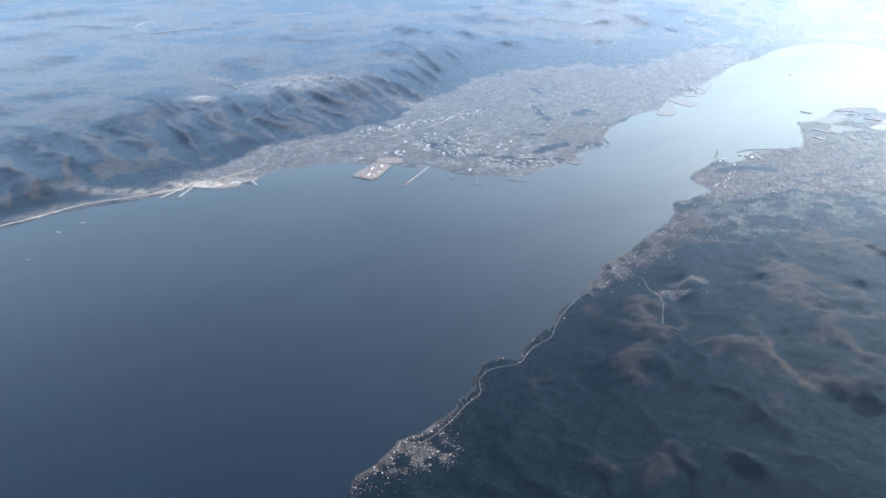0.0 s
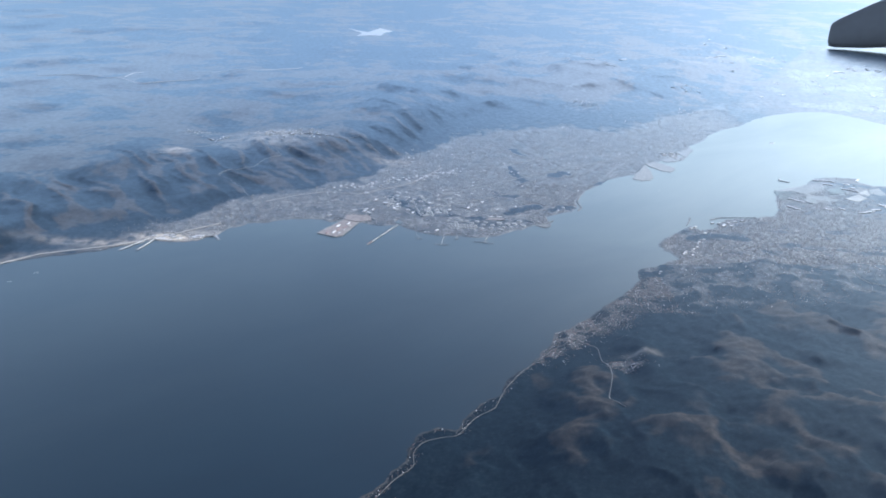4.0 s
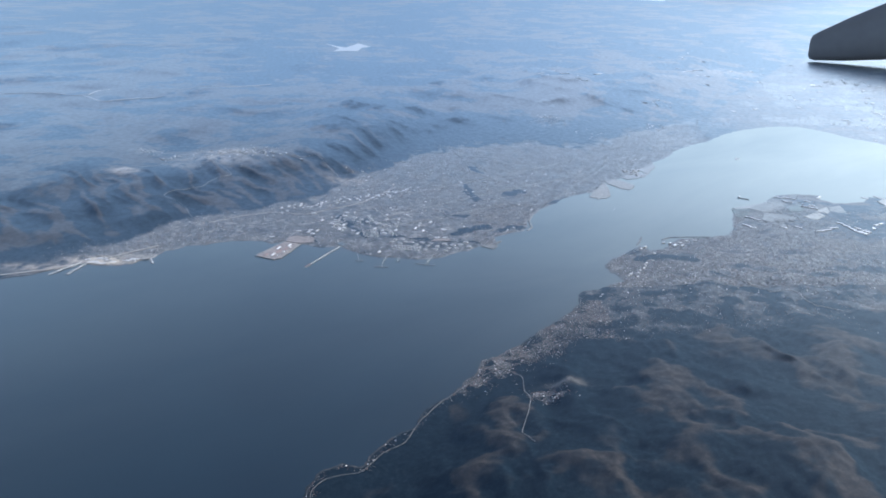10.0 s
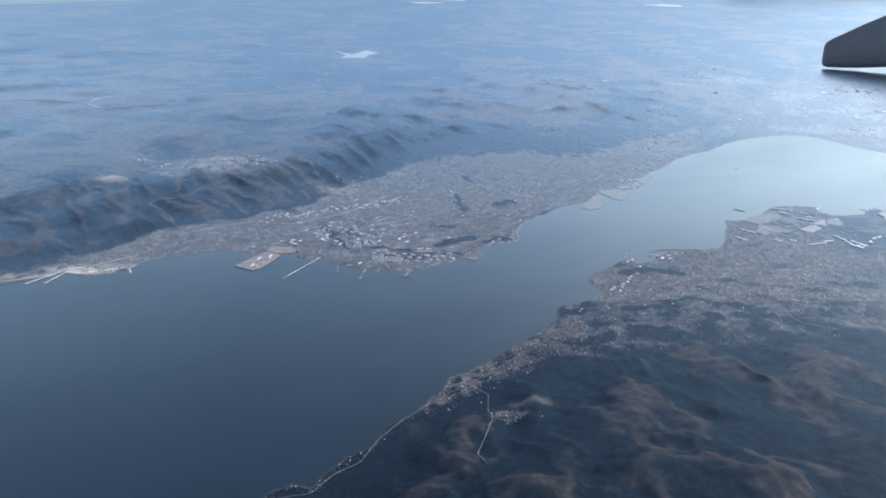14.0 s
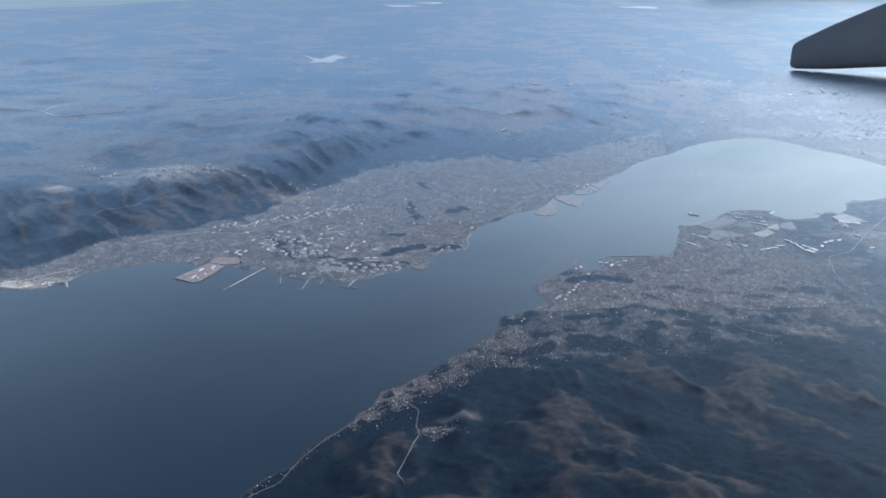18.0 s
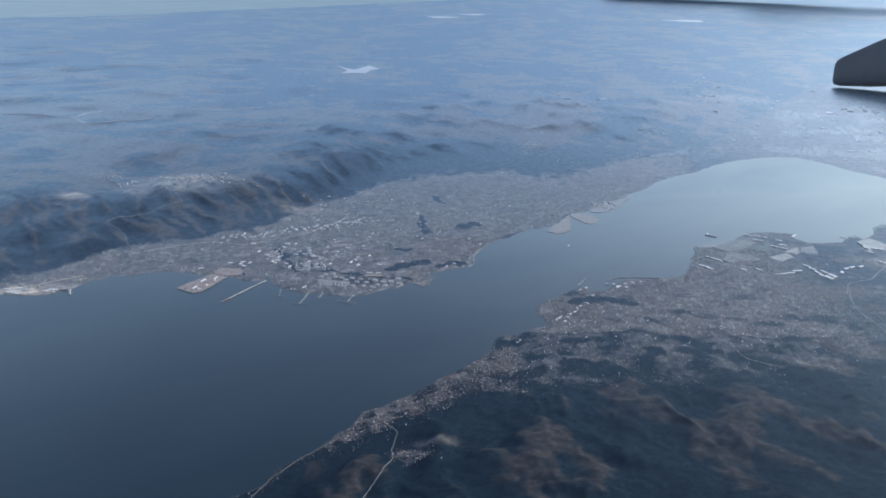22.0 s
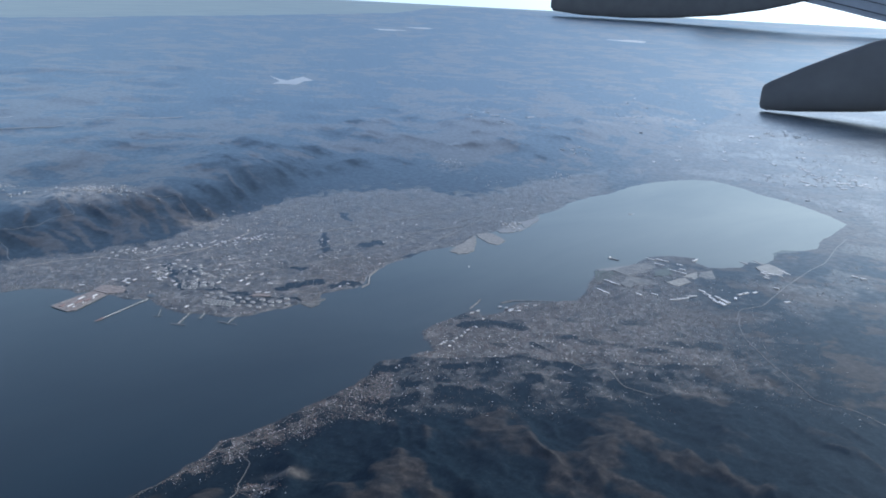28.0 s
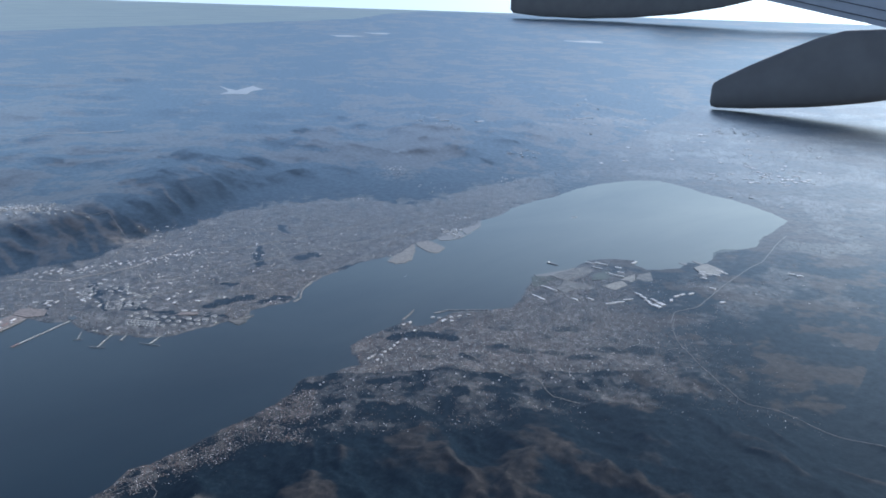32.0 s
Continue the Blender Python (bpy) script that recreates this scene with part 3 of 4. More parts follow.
def cover(x, y, z, sd, nf, sf):
    built = town_density(x, y, sd, nf, sf)
    grain = 0.30 * fbm(x / 9, y / 7, 3, 307)
    broad = 0.9 * fbm(x / 190, y / 260, 4, 315, 0.6) * smooth(700, 1000, y)
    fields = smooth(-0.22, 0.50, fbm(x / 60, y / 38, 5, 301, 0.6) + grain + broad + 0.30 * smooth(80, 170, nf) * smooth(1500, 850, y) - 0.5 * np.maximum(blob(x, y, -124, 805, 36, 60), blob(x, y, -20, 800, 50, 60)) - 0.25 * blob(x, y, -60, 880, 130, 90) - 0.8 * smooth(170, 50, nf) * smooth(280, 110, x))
    # spur crests in the west get more of the dry cover
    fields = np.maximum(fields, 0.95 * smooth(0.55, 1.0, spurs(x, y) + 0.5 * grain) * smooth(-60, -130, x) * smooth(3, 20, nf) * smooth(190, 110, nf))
    folds = gullies(x, y)
    crests = crest_lines(x, y)
    brown = np.maximum(0.68 * smooth(0.3, 0.85, crests + 0.25 * folds + 0.6 * grain), 0.46 * smooth(-0.1, 0.6, folds + 1.0 * grain) * smooth(-0.3, 0.2, fbm(x / 55, y / 55, 3, 303)))
    fields = np.where(sf > 0, np.clip(brown, 0, 0.9), fields)
    fields = np.maximum(fields, 0.6 * (1 - 0.8 * np.maximum(blob(x, y, 380, 525, 45, 26), blob(x, y, 372, 665, 20, 14))) * smooth(0, 20, -nf) * smooth(250, 330, x) * (sf < 0) * smooth(560, 680, y + 60 * fbm(x / 60, y / 60, 3, 309)))
    bare = sum(a * blob(x, y, cx, cy, rx, ry) for cx, cy, rx, ry, a in ((-284, 619, 9, 6, 1.6), (-246, 473, 22, 6, 1.6), (-290, 460, 40, 5, 0.7), (-215, 682, 34, 9, 0.9), (22, 312, 9, 3.0, 0.4),
                                                                   (135, 1200, 40, 14, 0.5), (420, 1270, 60, 25, 0.45), (300, 1180, 30, 12, 0.4), (-108, 654, 18, 9, 0.8), (-245, 640, 14, 7, 0.5), (-225, 662, 30, 12, 0.8)))
    bare = bare + 0.30 * smooth(16, 5, sd) * smooth(0.5, 2, sd) * smooth(-215, -240, x) * (y > 200)
    bare = np.clip(bare * smooth(-0.45, 0.2, fbm(x / 8, y / 8, 3, 305) + 0.05), 0, 1)
    beach = 0.22 * smooth(1.4, 0.4, sd) * (sd > 0) * (x < 60)
    return np.stack([built, np.clip(fields, 0, 1), np.maximum(bare, beach), np.ones_like(x)], -1)


xs = axis(-390, 480, 1.15, -4700, 4700, 1.055)
ys = axis(165, 430, 0.95, -1200, 4850, 1.0042)
gx, gy = np.meshgrid(xs, ys)
gz, gsd, gnf, gsf = height(gx, gy)


def land_at(x, y, *grids):
    """What the grids hold at places between their lines."""
    x, y = np.asarray(x, float), np.asarray(y, float)
    i, j = np.clip(np.searchsorted(xs, x) - 1, 0, len(xs) - 2), np.clip(np.searchsorted(ys, y) - 1, 0, len(ys) - 2)
    u, v = (x - xs[i]) / (xs[i + 1] - xs[i]), (y - ys[j]) / (ys[j + 1] - ys[j])
    found = [(g[j, i] * (1 - u) + g[j, i + 1] * u) * (1 - v) + (g[j + 1, i] * (1 - u) + g[j + 1, i + 1] * u) * v for g in grids]
    return found if len(found) > 1 else found[0]


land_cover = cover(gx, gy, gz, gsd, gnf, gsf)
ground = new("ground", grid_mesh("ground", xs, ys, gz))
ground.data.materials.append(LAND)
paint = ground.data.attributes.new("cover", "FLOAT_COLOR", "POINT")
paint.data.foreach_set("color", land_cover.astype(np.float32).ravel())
tagged(ground, "wooded hills, brown fields and town land around a gulf", "ground", kind="structure")

sx, sy = axis(-400, 500, 50, -4700, 4700, 1.3), axis(100, 950, 50, -1200, 4850, 1.3)
water = new("water", grid_mesh("water", sx, sy, np.zeros((len(sy), len(sx)))))
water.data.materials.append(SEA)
tagged(water, "calm dark blue sea water of the gulf", "water", kind="structure")


# ---- builders for things ----


def part(name, bm, mat, parent=None, label=""):
    mesh = bpy.data.meshes.new(name)
    bm.to_mesh(mesh)
    bm.free()
    for m in mat if isinstance(mat, (list, tuple)) else [mat]:
        mesh.materials.append(m)
    ob = new(name, mesh)
    ob.parent = parent
    return tagged(ob, label)


def box(bm, cx, cy, cz, sx, sy, sz, turn=0.0, bevel=0.0):
    """A box that stands on cz."""
    m = pose(cx, cy, cz + sz / 2, 0, 0, turn) @ Matrix.Diagonal((sx, sy, sz, 1))
    made = bmesh.ops.create_cube(bm, size=1, matrix=m)["verts"]
    if bevel:
        edges = list({e for v in made for e in v.link_edges})
        bmesh.ops.bevel(bm, geom=edges, offset=bevel, segments=1, affect="EDGES")


def drum(bm, cx, cy, cz, r, h, segments=20, top=None):
    bmesh.ops.create_cone(bm, cap_ends=True, segments=segments, radius1=r, radius2=r if top is None else top, depth=h, matrix=Matrix.Translation((cx, cy, cz + h / 2)))


def gable(bm, l, w, h, rise, over=0.0):
    """A pitched roof, its ridge along x, on walls of height h."""
    v = [bm.verts.new(p) for p in ((-l / 2 - over, -w / 2 - over, h), (l / 2 + over, -w / 2 - over, h), (l / 2 + over, w / 2 + over, h), (-l / 2 - over, w / 2 + over, h),
                                   (-l / 2 - over, 0, h + rise), (l / 2 + over, 0, h + rise))]
    for f in ((0, 1, 5, 4), (2, 3, 4, 5), (1, 2, 5), (3, 0, 4), (3, 2, 1, 0)):
        bm.faces.new([v[k] for k in f])


def ribbon(name, points, width, label, mat, lift=0.25, step=3.0):
    """A road that follows the ground along a line of points."""
    line = []
    for (ax, ay), (bx, by) in zip(points, points[1:]):
        n = max(1, int(math.hypot(bx - ax, by - ay) / step))
        line += [(ax + (bx - ax) * k / n, ay + (by - ay) * k / n) for k in range(n)]
    line = np.array(line + [points[-1]], float)
    for _ in range(3):
        line[1:-1] = (line[:-2] + 2 * line[1:-1] + line[2:]) / 4
    along = np.gradient(line, axis=0)
    along /= np.maximum(np.linalg.norm(along, axis=1, keepdims=True), 1e-6)
    side = np.stack([-along[:, 1], along[:, 0]], -1) * width / 2
    bm = bmesh.new()
    rows = []
    for off in (-1, 1):
        edge = line + off * side
        z = np.maximum(land_at(edge[:, 0], edge[:, 1], gz), 0.05) + lift
        rows.append(([bm.verts.new((*p, h)) for p, h in zip(edge, z)], [bm.verts.new((*p, h - 2 * lift)) for p, h in zip(edge, z)]))
    (a, al), (b, bl) = rows
    for k in range(len(a) - 1):
        bm.faces.new((a[k], a[k + 1], b[k + 1], b[k])[::-1])
        bm.faces.new((a[k], al[k], al[k + 1], a[k + 1])[::-1])
        bm.faces.new((b[k], bl[k], bl[k + 1], b[k + 1]))
    return tagged(part(name, bm, mat), label, "road", kind="structure")


def slab(name, corners, top, label, mat, bottom=-1.5, category="quay"):
    """A flat-topped platform over a polygon, with a chamfered rim."""
    bm = bmesh.new()
    f = bm.faces.new([bm.verts.new((x, y, top)) for x, y in corners])
    if f.normal.z < 0:
        f.normal_flip()
    bm.normal_update()
    low = bmesh.ops.extrude_face_region(bm, geom=[f])["geom"]
    verts = [g for g in low if isinstance(g, bmesh.types.BMVert)]
    for v in f.verts:
        v.co.z = bottom
    bmesh.ops.recalc_face_normals(bm, faces=bm.faces)
    return part(name, bm, mat)


def thing(name, place, turn, label, category, group=""):
    ob = new(name)
    ob.matrix_world = pose(*place, 0, 0, turn)
    return tagged(ob, label, category, group)


rng = random.Random(4)

# ---- made land: pads, port and piers ----


def worn_outline(corners, step=1.6, swing=0.5):
    """The corners joined by lines with small uneven bays, as tipped earth and worn kerbs have."""
    out = []
    for (ax, ay), (bx, by) in zip(corners, corners[1:] + corners[:1]):
        n = max(1, int(math.hypot(bx - ax, by - ay) / step))
        out += [(ax + (bx - ax) * k / n + (rng.uniform(-swing, swing) if k else 0), ay + (by - ay) * k / n + (rng.uniform(-swing, swing) if k else 0)) for k in range(n)]
    return out


for corners, label, mat, swing in (
        ([(90, 626), (96, 640), (100, 660), (102, 671), (108, 676), (111, 662), (110, 645), (109, 633), (103, 622), (96, 619)], "pale sandy landfill pad at the north shore", SAND, 1.1),
        ([(111, 672), (116, 675), (122, 678), (129, 670), (135, 659), (127, 646), (120, 651), (114, 662)], "bare tan landfill pad reaching into the bay", SAND, 0.7),
        ([(130, 698), (138, 707), (149, 704), (154, 696), (150, 688), (139, 680), (132, 679), (128, 688)], "grey port pad crowded with sheds", CONCRETE, 0.7),
        ([(149, 712), (159, 725), (168, 735), (169, 723), (161, 708), (155, 696)], "grey ship repair quay beside the port pad", CONCRETE, 0.8),
        ([(211, 599), (223, 609), (242, 621), (248, 610), (243, 599), (238, 588), (221, 589)], "large dry field beside the car factory", FIELD, 0.4),
        ([(197, 597), (210, 599), (217, 588), (209, 576), (195, 577)], "dull grass field on the factory shore", GRASS, 0.6),
        ([(219, 586), (233, 582), (242, 568), (234, 559), (222, 550), (211, 570)], "grey-brown storage field of the car factory", FIELD, 0.4),
        ([(245, 577), (262, 588), (264, 579), (252, 569)], "wide pale concrete yard of the factory", PALE, 0.25),
        ([(261.5, 591), (275, 603), (272, 590), (264, 581)], "beige sandy yard of the factory", PALE, 0.25),
        ([(277, 602), (288, 608), (286, 593), (280, 581), (269, 580)], "dry grass lot beside the beige yard", FIELD, 0.4),
        ([(243, 599.5), (256, 610), (261, 598), (248, 590), (240, 589)], "dark green lot between the factory fields", GRASS, 0.4),
        ([(326, 622), (339, 631), (345, 620), (348, 609), (340, 596), (327, 589)], "pale industrial yard on the far shore", PALE, 0.5),
        ([(322, 636), (326, 629), (324, 626), (318, 634)], "short dock finger on the far shore", CONCRETE, 0.2),
        ([(333, 641), (337, 633), (334, 630), (330, 639)], "short dock finger beside the pale yard", CONCRETE, 0.2),
        ([(354, 660), (365, 670), (390, 670), (383, 652), (368, 641), (350, 639)], "flat dark green field on a square cape", GRASS, 0.5),
        ([(-257, 468), (-258, 476), (-247, 479), (-239, 474), (-237, 468), (-247, 466)], "bright beige stockyard of the western works", QUARRY, 0.8),
        ([(-240, 480), (-238, 485), (-222, 481), (-221, 476), (-230, 474)], "beige works ground beside the coast road", SAND, 0.7),
        ([(-270, 463), (-266, 475), (-260, 478), (-259, 470), (-264, 461)], "grey gravel ground of the western works", SAND, 0.8),
        ([(-139, 511.5), (-138, 520.5), (-131, 522.5), (-122, 524), (-119, 511), (-128.5, 508)], "brown open storage yard behind the cargo quay", YARD, 0.3),
        ([(-40, 514), (-36, 519), (-27, 519.5), (-26, 515)], "bare reddish earth lot behind the tank farm", YARD, 0.4),
        ([(-104, 508), (-101, 512), (-97, 508), (-100, 505)], "dark water basin beside the oil pier", SEA, 0.3),
        ([(-5, 508), (1, 523), (5, 520), (6, 508), (2, 502)], "bare brown spit east of the tank farm", FIELD, 0.8),
        ([(203, 596), (222, 605), (232, 618), (226, 613), (199, 600)], "narrow concrete quay of the factory port", CONCRETE, 0.2)):
    line = worn_outline(corners, swing=swing)
    top = max(0.3, float(land_at([c[0] for c in line], [c[1] for c in line], gz).mean()) + 0.2)
    tagged(slab("landfill_pad", line, top, label, mat), label, "pad", kind="structure")


def port_quay():
    q = thing("port_quay", (0, 0, 0), 0, "long brown cargo quay with sheds reaching into the gulf", "quay")
    deck = slab("deck", [(-154, 485), (-141, 478.5), (-137, 481), (-128.5, 507), (-138.5, 512.5)], 0.42, "", YARD)
    deck.parent = q
    rim = bmesh.new()
    for (ax, ay), (bx, by) in (((-154, 485), (-141, 478.5)), ((-137, 481), (-128.5, 507)), ((-154, 485), (-138.5, 512.5))):
        box(rim, (ax + bx) / 2, (ay + by) / 2, 0.36, math.hypot(bx - ax, by - ay), 0.7, 0.1, math.degrees(math.atan2(by - ay, bx - ax)))
    part("quay_edge", rim, CONCRETE, q, "pale concrete quay edge")
    for k, (x, y, l, w) in enumerate(((-147.5, 486, 4.0, 1.4), (-143.0, 487, 5.0, 1.4), (-140.5, 493, 6.0, 1.5), (-141.5, 499, 5.0, 1.5), (-136.5, 497, 5.0, 1.4), (-135, 504, 4.0, 1.5))):
        bm = bmesh.new()
        box(bm, x, y, 0.42, l, w * 0.8, 0.28, 70)
        part("shed", bm, ROOFS if k % 2 else RED, q, "" if k % 2 else "rust red shed")
    for x, y in ((-139.3, 484), (-136.4, 491), (-133.6, 499)):
        bm = bmesh.new()
        for dx, dy in ((-0.4, -0.4), (0.4, -0.4), (-0.4, 0.4), (0.4, 0.4)):
            box(bm, x + dx, y + dy, 0.42, 0.1, 0.1, 0.7)
        box(bm, x, y, 1.1, 1.0, 1.0, 0.18)
        box(bm, x + 0.7, y, 1.25, 2.6, 0.12, 0.12, -20)
        part("quay_crane", bm, WHITE, q, "pale steel quay crane")


def trestle_pier(a, b, width, label, platform=None, head=0.0):
    """A jetty on piles from the shore at a to its head at b."""
    (ax, ay), (bx, by) = a, b
    length, turn = math.hypot(bx - ax, by - ay), math.degrees(math.atan2(by - ay, bx - ax))
    p = thing("jetty", (ax, ay, 0), turn, label, "jetty", "jetties along the shore")
    bm = bmesh.new()
    box(bm, length / 2, 0, 0.3, length, width, 0.12, 0, 0.03)
    part("deck", bm, CONCRETE, p)
    bm = bmesh.new()
    for k in range(int(length / 2)):
        for side in (-0.35, 0.35):
            box(bm, 1 + 2 * k, side * width, -1.5, 0.12, 0.12, 1.8)
    tagged(part("piles", bm, HULL, p, "dark piles in the water"), kind="stuff")
    bm = bmesh.new()
    box(bm, length / 2, width * 0.25, 0.42, length, width * 0.2, 0.08)
    part("pipe_rack", bm, WHITE, p, "pale pipe rack")
    if head:
        bm = bmesh.new()
        box(bm, length, 0, 0.26, 0.55, head, 0.18, 0, 0.03)
        part("head", bm, CONCRETE, p, "cross-shaped mooring head")
    if platform:
        bm = bmesh.new()
        box(bm, length - 2.5, 0, 0.42, 4.0, width * 1.3, 0.18, 0, 0.03)
        box(bm, length - 5.0, 0, 0.42, 0.8, 0.8, 0.6)
        part("loading_platform", bm, platform, p, "red loading platform")
    return p


port_quay()
trestle_pier((-101, 504), (-119, 466), 0.75, "long straight oil pier with a red head", RED)
trestle_pier((-88, 489), (-86, 478), 0.35, "short thin jetty at the tank farm", None, 5.0)
trestle_pier((-69, 486), (-71, 468), 0.35, "thin jetty with a broad mooring head", None, 9.0)
trestle_pier((-40, 484), (-43, 473), 0.35, "thin jetty with a long mooring head", None, 13.0)
trestle_pier((-60, 485), (-61, 478), 0.3, "short thin service jetty", None, 3.0)
trestle_pier((-261, 470), (-273, 449), 1.1, "pale loading pier of the western works", None, 0.0)
trestle_pier((-257, 469), (-262, 450), 0.8, "narrow pier of the western works", None, 3.0)
trestle_pier((-220, 477), (-216, 469), 1.6, "short pale pier beside the works", None, 0.0)


def breakwater(points, label):
    """A mound of quarry stone, uneven along its crest."""
    bm = bmesh.new()
    for (ax, ay), (bx, by) in zip(points, points[1:]):
        n = max(2, int(math.hypot(bx - ax, by - ay) / 0.8))
        for k in range(n):
            s = (k + rng.random()) / n
            bmesh.ops.create_icosphere(bm, subdivisions=1, radius=rng.uniform(0.55, 0.85),
                                       matrix=pose(ax + (bx - ax) * s, ay + (by - ay) * s, 0.1, rng.uniform(0, 90), 0, rng.uniform(0, 90)) @ Matrix.Diagonal((1.2, 1, 0.75, 1)))
    return tagged(part("breakwater", bm, CONCRETE), label, "breakwater", "breakwaters")


breakwater([(103, 514), (107, 522), (110, 530)], "curved stone breakwater off the naval cape")
breakwater([(124, 526), (132, 531), (146, 532), (160, 532.5)], "straight pale breakwater of the southern harbour")
breakwater([(30, 541), (34, 548), (33, 563), (38, 578)], "long stone mole east of the city")
breakwater([(9, 518), (4, 512), (-2, 510)], "low stone breakwater of a small basin")

# ---- storage tanks ----


def tank(r, h):
    r = 1.2 * r
    t = thing("storage_tank", (0, 0, 0), 0, "round white steel oil storage tank", "tank", "tanks of the refinery")
    bm = bmesh.new()
    drum(bm, 0, 0, 0, r, h)
    part("shell", bm, WHITE, t)
    bm = bmesh.new()
    drum(bm, 0, 0, h, r * 1.02, h * 0.16, 20, r * 0.12)
    part("roof", bm, WHITE, t, "low conical steel roof")
    bm = bmesh.new()
    drum(bm, 0, 0, h, r * 1.05, 0.07, 20)
    part("rim_walkway", bm, CONCRETE, t)
    return t


def place_copies(model, spots, lift=0.0):
    """The model at the first spot and copies of it at the rest; spots are x, y, turn. Only on land, but for made land, which lifts them."""
    zs, dry = land_at([p[0] for p in spots], [p[1] for p in spots], gz, gsd)
    spots, zs = [p for p, d in zip(spots, dry) if d > 1.2 or lift], [z for z, d in zip(zs, dry) if d > 1.2 or lift]
    for k, ((x, y, turn), z) in enumerate(zip(spots, zs)):
        m = pose(x, y, max(z, 0.3) + lift, 0, 0, turn)
        if k:
            copy_thing(model, m)
        else:
            model.matrix_basis = m


def rows_of(ax, ay, bx, by, n, depth_x, depth_y, m, jitter=0.3, keep=1.0):
    """n spots along a line, in m rows that follow one another by the depth."""
    out = []
    for j in range(m):
        for k in range(n):
            if rng.random() < keep:
                s = k / max(1, n - 1)
                out.append((ax + (bx - ax) * s + depth_x * j + rng.uniform(-jitter, jitter), ay + (by - ay) * s + depth_y * j + rng.uniform(-jitter, jitter), rng.uniform(0, 180)))
    return out


def spots(*pairs):
    return [(x, y, 0) for x, y in pairs]


place_copies(tank(1.60, 0.39), spots((-13.5, 506), (-24.3, 508.2), (-30.1, 509.8), (-15.5, 514.6), (-13.2, 499.8), (-17.8, 497.6), (-19.5, 509.0)))
place_copies(tank(1.29, 0.36), spots((-35.2, 505.2), (-36.4, 500.1), (-39.6, 509.7), (-41.6, 505.4), (-43.1, 499.3), (-45.4, 510.7), (-49.5, 507.6), (-52.8, 510.6), (-56.8, 511.8), (-59.2, 517.0), (-63.9, 515.4),
                                    (-66.4, 511.2), (-60.6, 508.2), (-27.5, 503.0), (-30.0, 498.6), (-22.5, 502.4)))
place_copies(tank(0.78, 0.33), rows_of(-66, 505.4, -47, 503.4, 10, 0.4, -2.7, 2, 0.15) + rows_of(-64.5, 499.6, -48, 498.0, 8, 0, 0, 1, 0.15))
place_copies(tank(1.42, 0.39), spots((-95.9, 560.5), (-90.9, 556.3), (-92.4, 551.0), (-86.4, 565.0), (-84.7, 560.2), (-83.4, 554.6)))
place_copies(tank(0.68, 0.33), spots((-96.7, 554.4), (-89.4, 545.4), (-83.3, 542.3), (-80.8, 550.4), (-78.1, 546.8)) + rows_of(-88, 534, -79, 533.4, 6, 0.6, -3.0, 5, 0.5, 0.8) + rows_of(-75, 532, -67, 533, 5, 0.3, -2.8, 3, 0.4, 0.85))
place_copies(tank(0.55, 0.29), rows_of(-113, 561, -106, 562, 4, 1.6, -5.2, 5, 0.8, 0.75) + spots((-81.8, 490.6), (-79.4, 490.4), (-38.4, 488.2), (-37.0, 489.2)))

# ---- sheds and works ----


def warehouse(l, w, h, label, roof=ROOFS, group="sheds of the works", name="warehouse"):
    t = thing(name, (0, 0, 0), 0, label, name.replace("_", " "), group)
    bm = bmesh.new()
    box(bm, 0, 0, -0.6, l, w, h + 0.6)
    part("body", bm, WALLS, t)
    bm = bmesh.new()
    gable(bm, l, w, h + 0.004, w * 0.06, 0.05)
    part("roof", bm, roof, t, "pale sheet metal roof")
    bm = bmesh.new()
    box(bm, 0, 0, h + w * 0.05, l * 0.9, w * 0.08, w * 0.03)
    part("ridge_vent", bm, CONCRETE, t)
    return t


place_copies(warehouse(7.5, 1.5, 0.33, "long white factory shed near the shore"), [(204, 575, -42), (208, 570, -42), (247, 629, -30), (256, 626, -30), (250, 617, -30), (258, 601, -38), (262, 598, -38), (282, 632, 48), (195, 557, -45), (243, 543, 12), (250, 546, 14), (257, 551, 14)], 0.2)
place_copies(warehouse(6.2, 3.2, 0.40, "very large pale car factory hall"), [(274, 540, -62), (278, 544, -62)], 0.2)
place_copies(warehouse(5.4, 1.9, 0.36, "long pale roof bay of the car factory"), [(267, 562, -50), (269, 556, -50), (270, 549, -62), (275, 551, -62), (271, 543, -62)], 0.2)
place_copies(warehouse(4.6, 1.9, 0.30, "wide white shed on the factory ground"), [(253, 629, -32), (265, 606, -32), (266, 618, -32), (220, 550, -50), (231, 551, -40), (198, 552, -40), (287, 551, 70), (293, 559, 30), (298, 562, 30), (305, 564, 30), (324, 575, -40), (345, 608, -40), (337, 603, -40), (332, 605, -35), (325, 597, -40), (327, 607, -40), (343, 614, -40), (329, 612, -35), (322, 549, 20), (396, 608, -20), (401, 604, -20), (436, 842, -20), (456, 838, -20), (473, 803, 30)], 0.2)
place_copies(warehouse(2.3, 1.1, 0.26, "white harbour shed with a metal roof"), [(133 + rng.uniform(0, 20), 690 + rng.uniform(0, 20), rng.choice((30, 120))) for _ in range(26)]
             + [(130 + rng.uniform(-8, 6), 516 + rng.uniform(-4, 5), rng.choice((20, 110))) for _ in range(9)]
             + [(104, 506, 40), (108, 510, 40), (140, 521, 5), (146, 523, 5)], 0.3)
